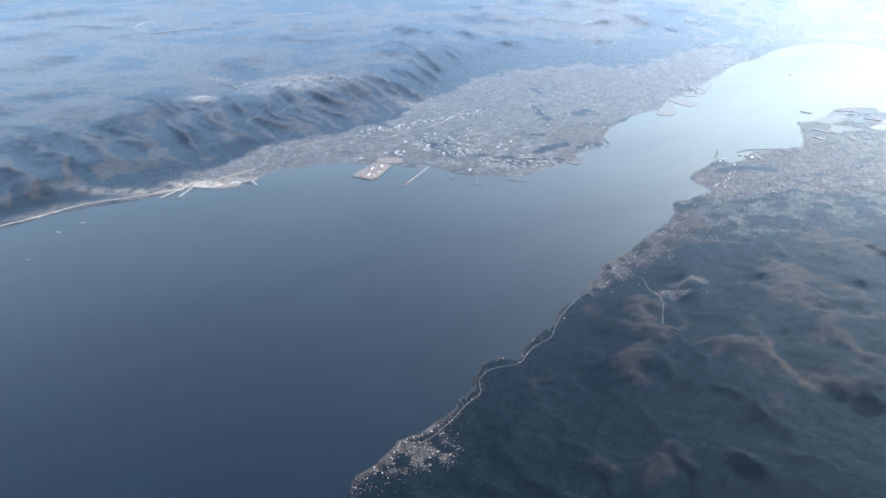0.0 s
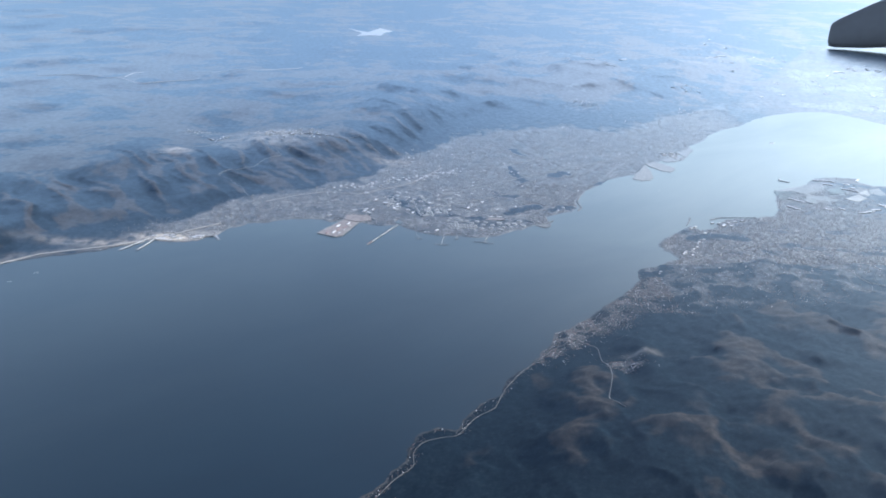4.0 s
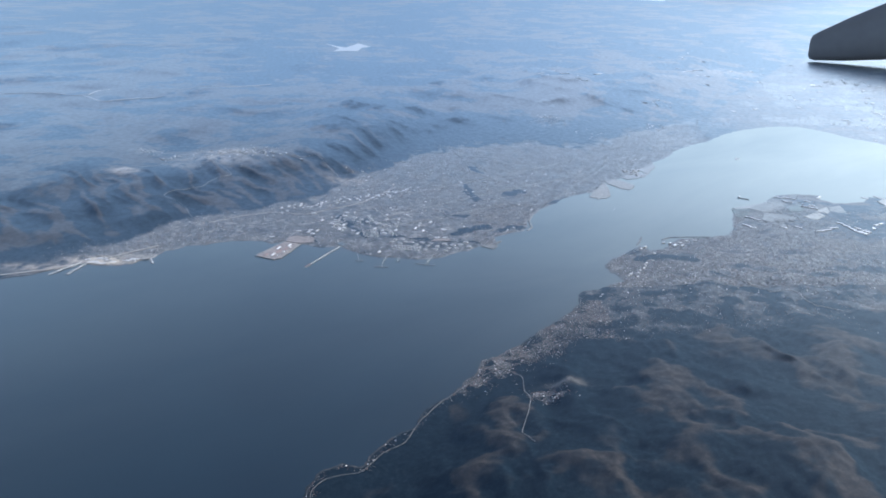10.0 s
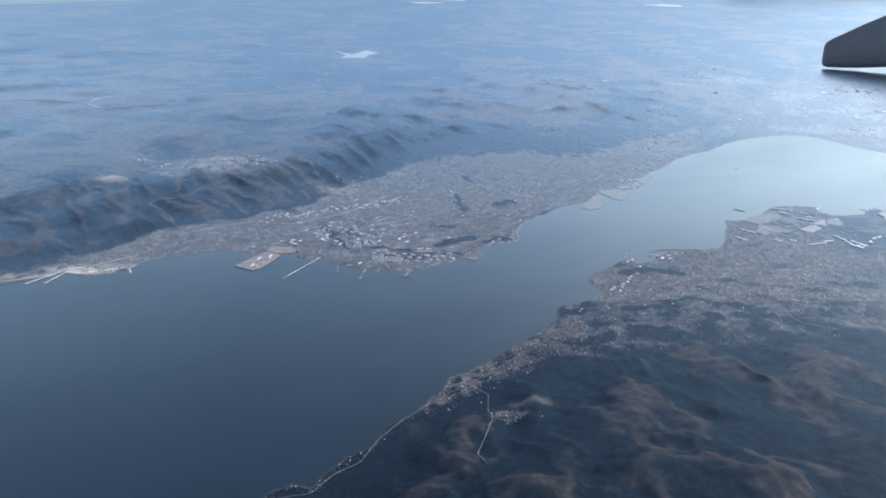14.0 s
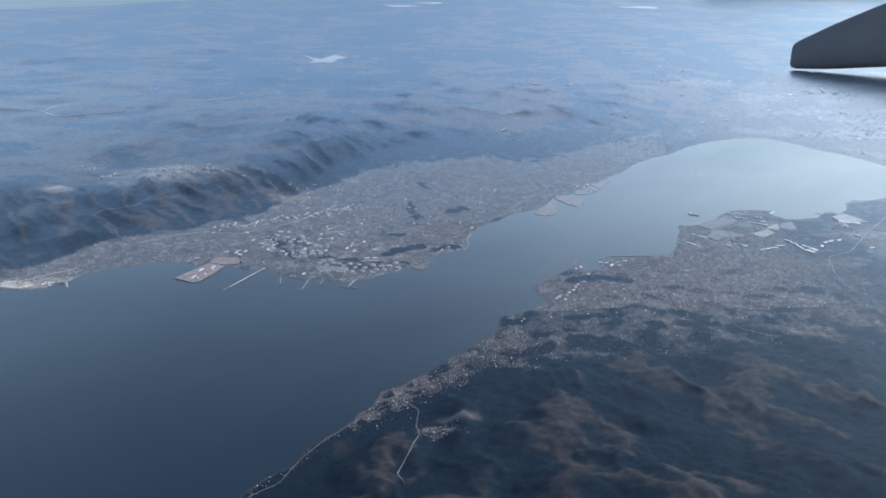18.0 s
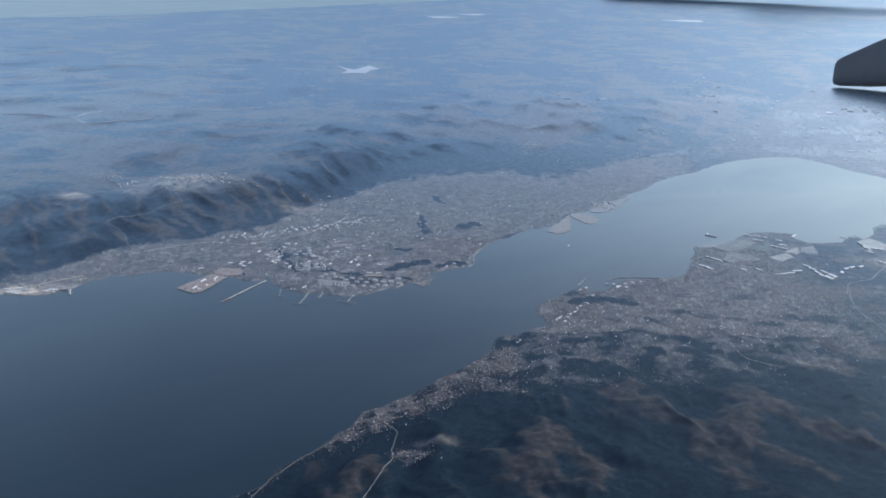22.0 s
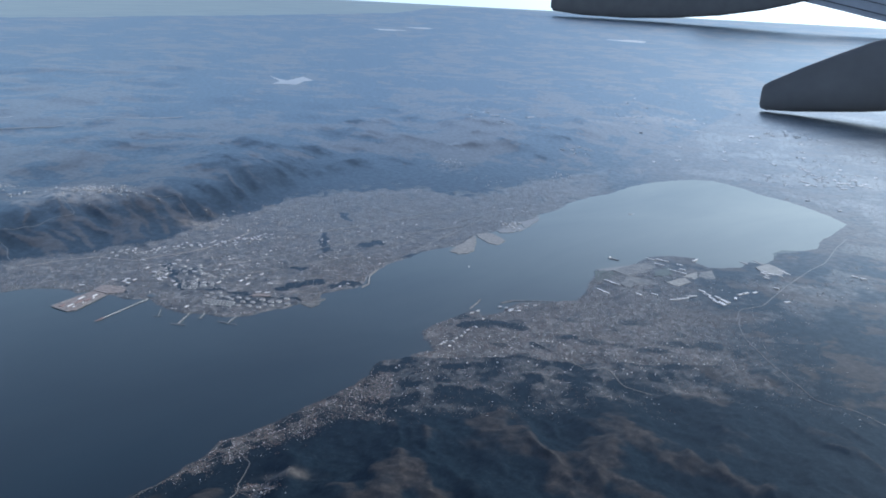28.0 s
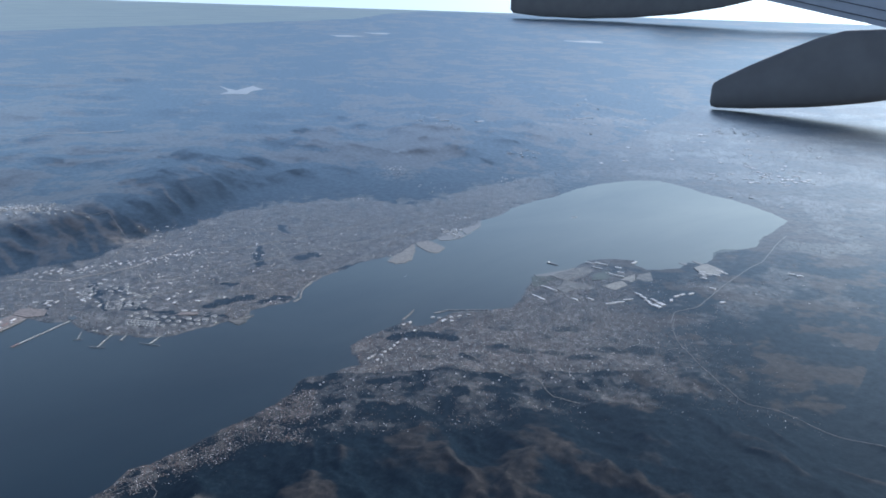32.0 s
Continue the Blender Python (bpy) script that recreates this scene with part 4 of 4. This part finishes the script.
place_copies(warehouse(3.4, 1.4, 0.30, "long grey industrial shed in the refinery district"), [(-73.8, 493.9, 62), (-35.2, 520.4, 8), (-29.5, 521, 8), (-150, 520, 10), (-133, 531, 8), (-125, 533, 8)] + [(rng.uniform(-128, -30), rng.uniform(524, 572), rng.choice((-22, 68))) for _ in range(26)]
             + [(rng.uniform(-262, -226), rng.uniform(467, 476), 12) for _ in range(16)])
place_copies(warehouse(8.0, 3.6, 0.39, "broad pale shed on the eastern plain", group="sheds on the plain"), [(rng.uniform(330, 640), rng.uniform(930, 1420), rng.uniform(0, 180)) for _ in range(50)]
             + [(rng.uniform(480, 570), rng.uniform(895, 945), rng.uniform(0, 180)) for _ in range(16)])
place_copies(warehouse(1.9, 0.9, 0.22, "small white shed on the wooded cape", group="sheds on the cape", name="shed"), [(85, 458, 40), (87, 460, 40), (90, 456, 40), (92, 462, 130), (94, 466, 40), (97, 469, 40), (99, 474, 130), (101, 478, 40), (106, 483, 130), (111, 497, 40)], 0.3)
place_copies(warehouse(2.2, 1.1, 0.24, "small pale works shed near the railway", group="sheds of the city", name="shed"), [(-154 + 1.46 * k + rng.uniform(-3, 3), 572 + 0.9 * k + rng.uniform(-7, 9), rng.choice((30, 120))) for k in range(70)]
             + [(rng.uniform(-105, 120), rng.uniform(540, 700), rng.choice((-22, 68))) for _ in range(70)])
place_copies(warehouse(14.0, 6.5, 0.50, "huge white logistics hall on the plain", group="sheds on the plain"), [(137, 1222, 20), (150, 1180, 20), (201, 1187, 40), (361, 1262, 10), (372, 1268, 10), (350, 1255, 10), (520, 1190, 70)])

place_copies(warehouse(2.0, 1.1, 0.5, "white block of the hill town", group="blocks of the hill town", name="house_block"), [(rng.gauss(-190, 16), rng.gauss(679, 5), rng.choice((10, 100))) for _ in range(40)] + [(rng.gauss(-262, 7), rng.gauss(664, 5), rng.choice((10, 100))) for _ in range(12)])
place_copies(warehouse(2.4, 1.2, 0.4, "beige building of the coastal works", SAND, "buildings of the coastal works", "works_building"), [(rng.uniform(-256, -222), rng.uniform(470, 481), rng.choice((15, 105))) for _ in range(26)])
place_copies(tank(0.9, 0.34), [(rng.uniform(-112, -104), rng.uniform(535, 556), 0) for _ in range(8)] + [(rng.uniform(-80, -62), rng.uniform(540, 560), 0) for _ in range(12)])

# hamlets and works on the hills and the plain beyond the bay's head
FAR_PLACES = [((88, 904), 7, 26, 1.8), ((118, 1173), 8, 8, 3.0), ((138, 1130), 9, 8, 2.8), ((157, 1089), 8, 8, 2.6), ((213, 889), 8, 16, 2.0), ((242, 1004), 14, 16, 2.6), ((525, 928), 18, 22, 3.2),
              ((437, 915), 12, 12, 2.6), ((583, 1205), 16, 10, 5.0), ((544, 1034), 22, 14, 3.0), ((148, 743), 6, 14, 1.5), ((58, 797), 4, 7, 1.6), ((125, 840), 9, 10, 1.5)]
for (cx, cy), spread, count, size in FAR_PLACES:
    place_copies(warehouse(size, 0.55 * size, 0.16 * size, "pale block of a distant hamlet", WHITE, "blocks of the distant hamlets", "house_block"), [(rng.gauss(cx, spread), rng.gauss(cy, spread), rng.choice((15, 105))) for _ in range(count)])

# ---- apartment blocks ----


def block(l, w, h):
    t = thing("apartment_block", (0, 0, 0), 0, "pale concrete apartment block of the hill town", "building", "blocks of the hill towns")
    bm = bmesh.new()
    box(bm, 0, 0, -0.8, l, w, h + 0.8)
    part("body", bm, WALLS, t)
    bm = bmesh.new()
    box(bm, 0, 0, h, l * 1.04, w * 1.04, 0.06)
    box(bm, l * 0.2, 0, h + 0.06, l * 0.2, w * 0.4, 0.15)
    part("roof", bm, ROOFS, t, "flat roof with a lift house")
    return t


place_copies(block(1.3, 0.65, 0.42), [(rng.gauss(-212, 15), rng.gauss(684, 5), rng.choice((10, 100, 40))) for _ in range(70)] + [(rng.gauss(90, 9), rng.gauss(880, 6), rng.choice((0, 90))) for _ in range(30)])
place_copies(block(1.0, 0.6, 0.4), [(rng.gauss(-287, 6), rng.gauss(686, 6), rng.uniform(0, 180)) for _ in range(24)] + [(rng.uniform(-118, 20), rng.uniform(570, 700), rng.choice((-25, 65))) for _ in range(70)]
             + [(rng.uniform(30, 230), rng.uniform(425, 480), rng.uniform(0, 180)) for _ in range(60)])

# ---- ships ----


def ship(l, x, y, turn, label, hull=HULL):
    s = thing("cargo_ship", (x, y, 0), turn, label, "ship", "ships at anchor")
    w = l * 0.17
    bm = bmesh.new()
    deck, keel = [], []
    for u, v in ((-0.5, -0.42), (-0.5, 0.42), (-0.2, 0.5), (0.3, 0.5), (0.44, 0.28), (0.5, 0.0), (0.44, -0.28), (0.3, -0.5), (-0.2, -0.5)):
        deck.append(bm.verts.new((u * l, v * w, l * 0.05)))
        keel.append(bm.verts.new((u * l * 0.96, v * w * 0.85, -0.4)))
    bm.faces.new(deck[::-1])
    for k in range(len(deck)):
        bm.faces.new((deck[k], deck[k - 1], keel[k - 1], keel[k]))
    bmesh.ops.recalc_face_normals(bm, faces=bm.faces)
    part("hull", bm, hull, s)
    bm = bmesh.new()
    box(bm, -l * 0.38, 0, l * 0.05, l * 0.13, w * 0.85, l * 0.09)
    box(bm, -l * 0.37, 0, l * 0.14, l * 0.06, w * 0.95, l * 0.03)
    part("deckhouse", bm, WHITE, s, "white deckhouse")
    bm = bmesh.new()
    drum(bm, -l * 0.43, 0, l * 0.14, l * 0.018, l * 0.05, 8)
    part("funnel", bm, RED, s, "red funnel")
    bm = bmesh.new()
    for k in range(4):
        box(bm, l * (-0.2 + 0.15 * k), 0, l * 0.05, l * 0.11, w * 0.7, l * 0.02)
    part("hatch_covers", bm, SAND, s, "pale hatch covers")


ship(7.5, 258, 757, 35, "pale cargo ship anchored in the inner bay", WHITE)
ship(9.5, 217, 626, -38, "dark freighter moored off the factory port")
ship(3.0, 104, 594, 60, "small white boat in the narrows", WHITE)
ship(1.9, -319, 363, 20, "small white ship near the western shore", WHITE)
ship(2.2, -317, 399, 10, "small pale freighter near the western shore", WHITE)
ship(2.6, -308, 412, 30, "pale coaster lying off the western works", WHITE)

# ---- roads ----
ribbon("coast_road", [(29, 379), (6, 350), (-17, 328), (-35, 306), (-44, 290), (-49, 275), (-58, 268), (-66, 254), (-73, 253), (-80, 250), (-84, 243), (-83, 234), (-91, 225), (-96, 216), (-104, 206), (-116, 198)], 0.24, "winding grey coast road above the shore", TRACK, 0.1, 1.5)
ribbon("valley_road", [(-6, 342), (5, 328), (4, 310), (6, 302), (3, 285), (-2, 268), (2, 255)], 0.3, "thin grey road up a valley", TRACK, 0.2, 1.5)
ribbon("motorway", [(280, 520), (274, 505), (271, 484), (273, 457), (276, 430), (284, 409), (299, 400), (316, 378), (340, 350)], 0.5, "grey motorway climbing into the southern hills", TRACK, 0.15, 2)
ribbon("hill_road", [(-199, 526), (-206, 534), (-205, 545), (-217, 556), (-222, 568), (-232, 576), (-243, 578), (-240, 586), (-232, 595), (-220, 606), (-214, 622), (-202, 633), (-225, 659), (-234, 678)], 0.4, "pale dirt road up the northern slope", TRACK, 0.12, 2)
ribbon("ridge_road", [(-232, 672), (-197, 681), (-163, 676), (-142, 690), (-117, 660), (-95, 637)], 0.4, "pale ridge road down to the city", TRACK, 0.12, 2)
ribbon("upland_road", [(-348, 980), (-303, 1002), (-248, 1047)], 2.6, "broad pale upland motorway", ROAD, 0.3, 4)
ribbon("plateau_road", [(-536, 929), (-484, 942), (-444, 937), (-411, 902), (-372, 941), (-355, 950)], 1.6, "pale road across the upland plateau", ROAD, 0.3, 4)
ribbon("plateau_branch", [(-439, 938), (-435, 994)], 1.6, "pale side road on the upland plateau", ROAD, 0.3, 4)
ribbon("avenue", [(-154, 567), (-129, 576), (-110, 586), (-89, 608), (-57, 622), (-23, 647), (10, 674), (50, 712)], 0.8, "long grey avenue through the northern city", TRACK, 0.2, 2)
ribbon("refinery_street", [(-74, 554), (-60, 544), (-49, 534), (-25, 518)], 0.8, "pale street beside the tank farm", TRACK, 0.2, 2)
ribbon("shore_avenue", [(124, 723), (104, 690), (89, 666), (71, 637), (60, 617)], 0.8, "grey avenue along the city shore", TRACK, 0.2, 2)
ribbon("plain_road", [(275, 512), (283, 531), (302, 540), (333, 580), (367, 619), (386, 637), (416, 683), (437, 710)], 0.5, "grey road along the southern shore of the bay", TRACK, 0.2, 2)
ribbon("town_road", [(85, 444), (100, 455), (124, 464), (130, 473), (136, 468), (152, 448), (168, 431), (177, 431), (183, 413), (196, 406)], 0.4, "winding grey road through the southern town", PALE, 0.12, 1.5)
ribbon("railway_strip", [(-200, 545), (-180, 560), (-159, 571), (-132, 566), (-120, 578), (-105, 587), (-93, 598), (-70, 640)], 0.9, "pale railway strip under the northern slope", ROAD, 0.15, 2)
ribbon("quarry_track", [(-300, 606), (-284, 619), (-262, 640), (-246, 672)], 0.4, "pale quarry track on the plateau", TRACK, 0.12, 2)
ribbon("west_road", [(-420, 358), (-345, 415), (-318, 440), (-278, 456), (-246, 478), (-222, 500)], 1.3, "pale coast road under the northern hills", ROAD, 0.25, 2)

# the broad streets of the northern city: six along the plain and eight across it
for k, (near, far) in enumerate((((-96, 527), (20, 600)), ((-86, 545), (62, 640)), ((-70, 566), (100, 690)), ((-96, 590), (60, 705)), ((-62, 620), (98, 742)), ((-30, 505), (40, 590)))):
    bend = rng.uniform(-6, 6)
    middle = ((near[0] + far[0]) / 2 - 0.5 * bend, (near[1] + far[1]) / 2 + bend)
    ribbon("city_street", [near, middle, far], rng.uniform(0.45, 0.8), "straight pale street along the northern city", (PALE, TRACK)[k % 2], 0.14, 2)
for k in range(8):
    ax, ay = -84 + 21 * k + rng.uniform(-4, 4), 528 + 16 * k + rng.uniform(-5, 5)
    reach = rng.uniform(38, 75)
    ribbon("cross_street", [(ax, ay), (ax - 0.20 * reach + rng.uniform(-3, 3), ay + 0.5 * reach), (ax - 0.50 * reach, ay + reach)], rng.uniform(0.35, 0.6), "narrow pale street across the northern city", (TRACK, PALE)[k % 2], 0.14, 2)

# ---- lakes ----


ARMS = [(-43, 48), (-22, 17), (-4, -2), (3, 22), (13, 59), (38, 17), (24, -2), (21, -46), (3, -44), (-19, -53), (-13, -15)]


def lake(cx, cy, r, level, form):
    bm = bmesh.new()
    if form == "star":
        rim = [bm.verts.new((cx + x, cy + y, level + 0.35)) for x, y in ARMS]
    else:
        rim = []
        for k in range(60):
            a = 2 * math.pi * k / 60
            reach = r * (1 + 0.18 * math.sin(3 * a + cx) + 0.12 * math.sin(5 * a))
            rim.append(bm.verts.new((cx + reach * math.cos(a), cy + 0.8 * reach * math.sin(a), level + 0.35)))
    top = bm.faces.new(rim)
    low = [bm.verts.new((v.co.x, v.co.y, level - 3)) for v in rim]
    for k in range(len(rim)):
        bm.faces.new((rim[k], rim[k - 1], low[k - 1], low[k]))
    bmesh.ops.triangulate(bm, faces=[top])
    bmesh.ops.recalc_face_normals(bm, faces=bm.faces)
    return tagged(part("lake", bm, LAKE), "small bright lake in the far uplands", "lake", kind="structure")


for spec in LAKES:
    lake(*spec)

# ---- houses of the towns ----


def houses(name, x0, x1, y0, y1, spacing, turn, label, keep, scale=1.0):
    """Every small house and block of a district, set along its streets."""
    r = np.random.RandomState(len(name))
    n = int((x1 - x0) * (y1 - y0) / (0.8 * spacing**2))
    x, y = r.uniform(x0, x1, n), r.uniform(y0, y1, n)
    z, sd, built = land_at(x, y, gz, gsd, land_cover[:, :, 0])
    ok = r.uniform(0, 1, len(x)) < keep * built * (sd > 0.8)
    x, y, z = x[ok], y[ok], z[ok]
    n = len(x)
    l, w = r.uniform(0.25, 0.55, n) * scale, r.uniform(0.2, 0.36, n) * scale
    h = r.uniform(0.08, 0.18, n) * scale * (1 + 0.8 * (r.uniform(0, 1, n) > 0.9))
    rise = np.where(h > 0.3, 0.02, 0.08) * scale
    a = radians(turn) + 1.2 * fbm(x / 50, y / 50, 2, 400) + r.choice([0, np.pi / 2], n) + r.normal(0, 0.12, n)
    corner = np.array([(-1, -1, 0), (1, -1, 0), (1, 1, 0), (-1, 1, 0), (-1, -1, 1), (1, -1, 1), (1, 1, 1), (-1, 1, 1), (-1, 0, 2), (1, 0, 2)], float)
    lx, ly = corner[None, :, 0] * l[:, None] / 2, corner[None, :, 1] * w[:, None] / 2
    lz = np.where(corner[:, 2] == 0, -0.5, np.where(corner[:, 2] == 1, h[:, None], (h + rise)[:, None]))
    co = np.stack([x[:, None] + np.cos(a)[:, None] * lx - np.sin(a)[:, None] * ly, y[:, None] + np.sin(a)[:, None] * lx + np.cos(a)[:, None] * ly, z[:, None] + lz], -1)
    faces = [(0, 1, 5, 4), (2, 3, 7, 6), (1, 2, 6, 5), (3, 0, 4, 7), (4, 5, 9, 8), (6, 7, 8, 9)]
    quads = (np.arange(n)[:, None, None] * 10 + np.array(faces)[None]).reshape(-1, 4)
    tris = (np.arange(n)[:, None, None] * 10 + np.array([(5, 6, 9), (7, 4, 8)])[None]).reshape(-1, 3)
    mesh = bpy.data.meshes.new(name)
    mesh.vertices.add(n * 10)
    mesh.vertices.foreach_set("co", co.astype(np.float32).ravel())
    mesh.loops.add(quads.size + tris.size)
    mesh.loops.foreach_set("vertex_index", np.concatenate([quads.ravel(), tris.ravel()]).astype(np.int32))
    mesh.polygons.add(len(quads) + len(tris))
    mesh.polygons.foreach_set("loop_start", np.concatenate([np.arange(len(quads)) * 4, quads.size + np.arange(len(tris)) * 3]).astype(np.int32))
    slot = np.concatenate([np.tile([0, 0, 0, 0, 1, 1], n), np.zeros(len(tris))])
    mesh.polygons.foreach_set("material_index", slot.astype(np.int32))
    mesh.materials.append(HOUSE_WALL)
    mesh.materials.append(HOUSE_ROOF)
    mesh.update()
    return tagged(new(name, mesh), label, "houses", kind="stuff")


houses("houses_of_the_north_city", -300, 260, 440, 900, 1.25, -24, "dense pale houses and blocks of the northern city", 0.95)
houses("houses_of_the_south_town", -10, 330, 330, 600, 1.25, 32, "dense reddish houses of the southern town", 1.1)
houses("houses_of_the_coast_villages", -140, 60, 175, 420, 0.72, 50, "small red-roofed houses of the coast villages", 2.4, 0.9)
houses("houses_of_the_plain", 230, 700, 540, 1400, 4.2, 12, "scattered pale houses on the eastern plain", 0.6, 2.2)

# ---- aircraft wing ahead of the window ----
INNER_EYE, INNER_FAR, OUTER_EYE, OUTER_FAR = Vector((26.7, 9.0, 206.5)), 1560.0, Vector((92.0, 30.5, 207.3)), 4450.0


def wing_point(az, el, depth=0.0, outer=False):
    eye, far = (OUTER_EYE, OUTER_FAR) if outer else (INNER_EYE, INNER_FAR)
    a, e = radians(az), radians(el)
    return eye + Vector((math.sin(a), math.cos(a), math.tan(e))) * (far + depth)


def loft(bm, stations, sides=24, power=3.2, outer=False):
    """A smooth hull through stations of azimuth, lowest, highest and half depth."""
    rings = []
    for az, low, high, half in stations:
        ring = []
        for k in range(sides):
            t = 2 * math.pi * k / sides
            c, s = math.cos(t), math.sin(t)
            u, v = math.copysign(abs(c) ** (2 / power), c), math.copysign(abs(s) ** (2 / power), s)
            ring.append(bm.verts.new(wing_point(az, (low + high) / 2 + v * (high - low) / 2, u * half * (0.55 if v > 0.2 else 1.0), outer)))
        rings.append(ring)
    for a, b in zip(rings, rings[1:]):
        for k in range(sides):
            bm.faces.new((a[k], a[(k + 1) % sides], b[(k + 1) % sides], b[k])).smooth = True
    bm.faces.new(rings[0])
    bm.faces.new(rings[-1][::-1])
    bmesh.ops.recalc_face_normals(bm, faces=bm.faces)


def aircraft_wing():
    w = new("aircraft_wing")
    w.location = (0, 0, 0)
    tagged(w, "grey airliner wing with two dark flap fairings", "aircraft wing")
    bm = bmesh.new()
    loft(bm, [(22.45, -7.05, -6.1, 5), (22.55, -7.3, -5.85, 9), (22.9, -7.38, -5.6, 12), (24.6, -7.3, -4.6, 18), (26.5, -7.1, -3.6, 22), (28.2, -6.9, -2.75, 24), (29.5, -6.7, -2.3, 25), (31.5, -6.3, -2.1, 25), (33.5, -5.8, -2.1, 24)])
    part("flap_fairing", bm, FAIRING, w, "dark grey pointed flap track fairing")
    bm = bmesh.new()
    loft(bm, [(6.55, -2.05, -1.0, 8), (6.75, -2.25, -0.8, 12), (8.6, -2.42, -0.2, 18), (11.5, -2.45, 0.2, 22), (14.5, -2.28, 0.3, 22), (17.4, -1.95, 0.3, 20), (20.0, -1.45, 0.3, 16), (21.8, -0.95, 0.3, 12), (23.0, -0.5, 0.3, 8)], outer=True)
    part("flap_fairing", bm, FAIRING, w, "dark grey pointed flap track fairing")
    bm = bmesh.new()
    edge = [(15.0, 0.55), (19.5, -0.3), (23.5, -1.03), (26.5, -1.6), (29.4, -2.12), (31.0, -2.4)]
    under, over = [], []
    for az, el in edge:
        under.append([wing_point(az, el, 10, True), wing_point(az + 0.5, el + 1.2, 50, True), wing_point(az + 1, el + 2.3, 60, True)])
        over.append([wing_point(az, el + 0.1, 12, True), wing_point(az + 0.5, el + 1.4, 34, True), wing_point(az + 1, el + 2.6, 66, True)])
    under, over = [[bm.verts.new(p) for p in row] for row in under], [[bm.verts.new(p) for p in row] for row in over]
    for sheet in (under, over):
        for a, b in zip(sheet, sheet[1:]):
            for k in range(2):
                bm.faces.new((a[k], a[k + 1], b[k + 1], b[k]))
    for k in range(len(edge) - 1):
        bm.faces.new((under[k][0], under[k + 1][0], over[k + 1][0], over[k][0]))
        bm.faces.new((under[k][2], under[k + 1][2], over[k + 1][2], over[k][2]))
    for k in (0, -1):
        for j in range(2):
            bm.faces.new((under[k][j], under[k][j + 1], over[k][j + 1], over[k][j]))
    bmesh.ops.recalc_face_normals(bm, faces=bm.faces)
    part("wing_panel", bm, WING_GREY, w, "light grey wing underside")
    for lift, name in ((0.28, "flap_gap"), (0.85, "panel_seam")):
        bm = bmesh.new()
        for (az0, el0), (az1, el1) in zip(edge, edge[1:]):
            bm.faces.new([bm.verts.new(wing_point(a, e, d, True)) for a, e, d in ((az0 + 0.3, el0 + lift, 8), (az1 + 0.3, el1 + lift, 8), (az1 + 0.3, el1 + lift + 0.05, 9), (az0 + 0.3, el0 + lift + 0.05, 9))])
        part(name, bm, RUBBER, w, "dark seam along the flap")


aircraft_wing()
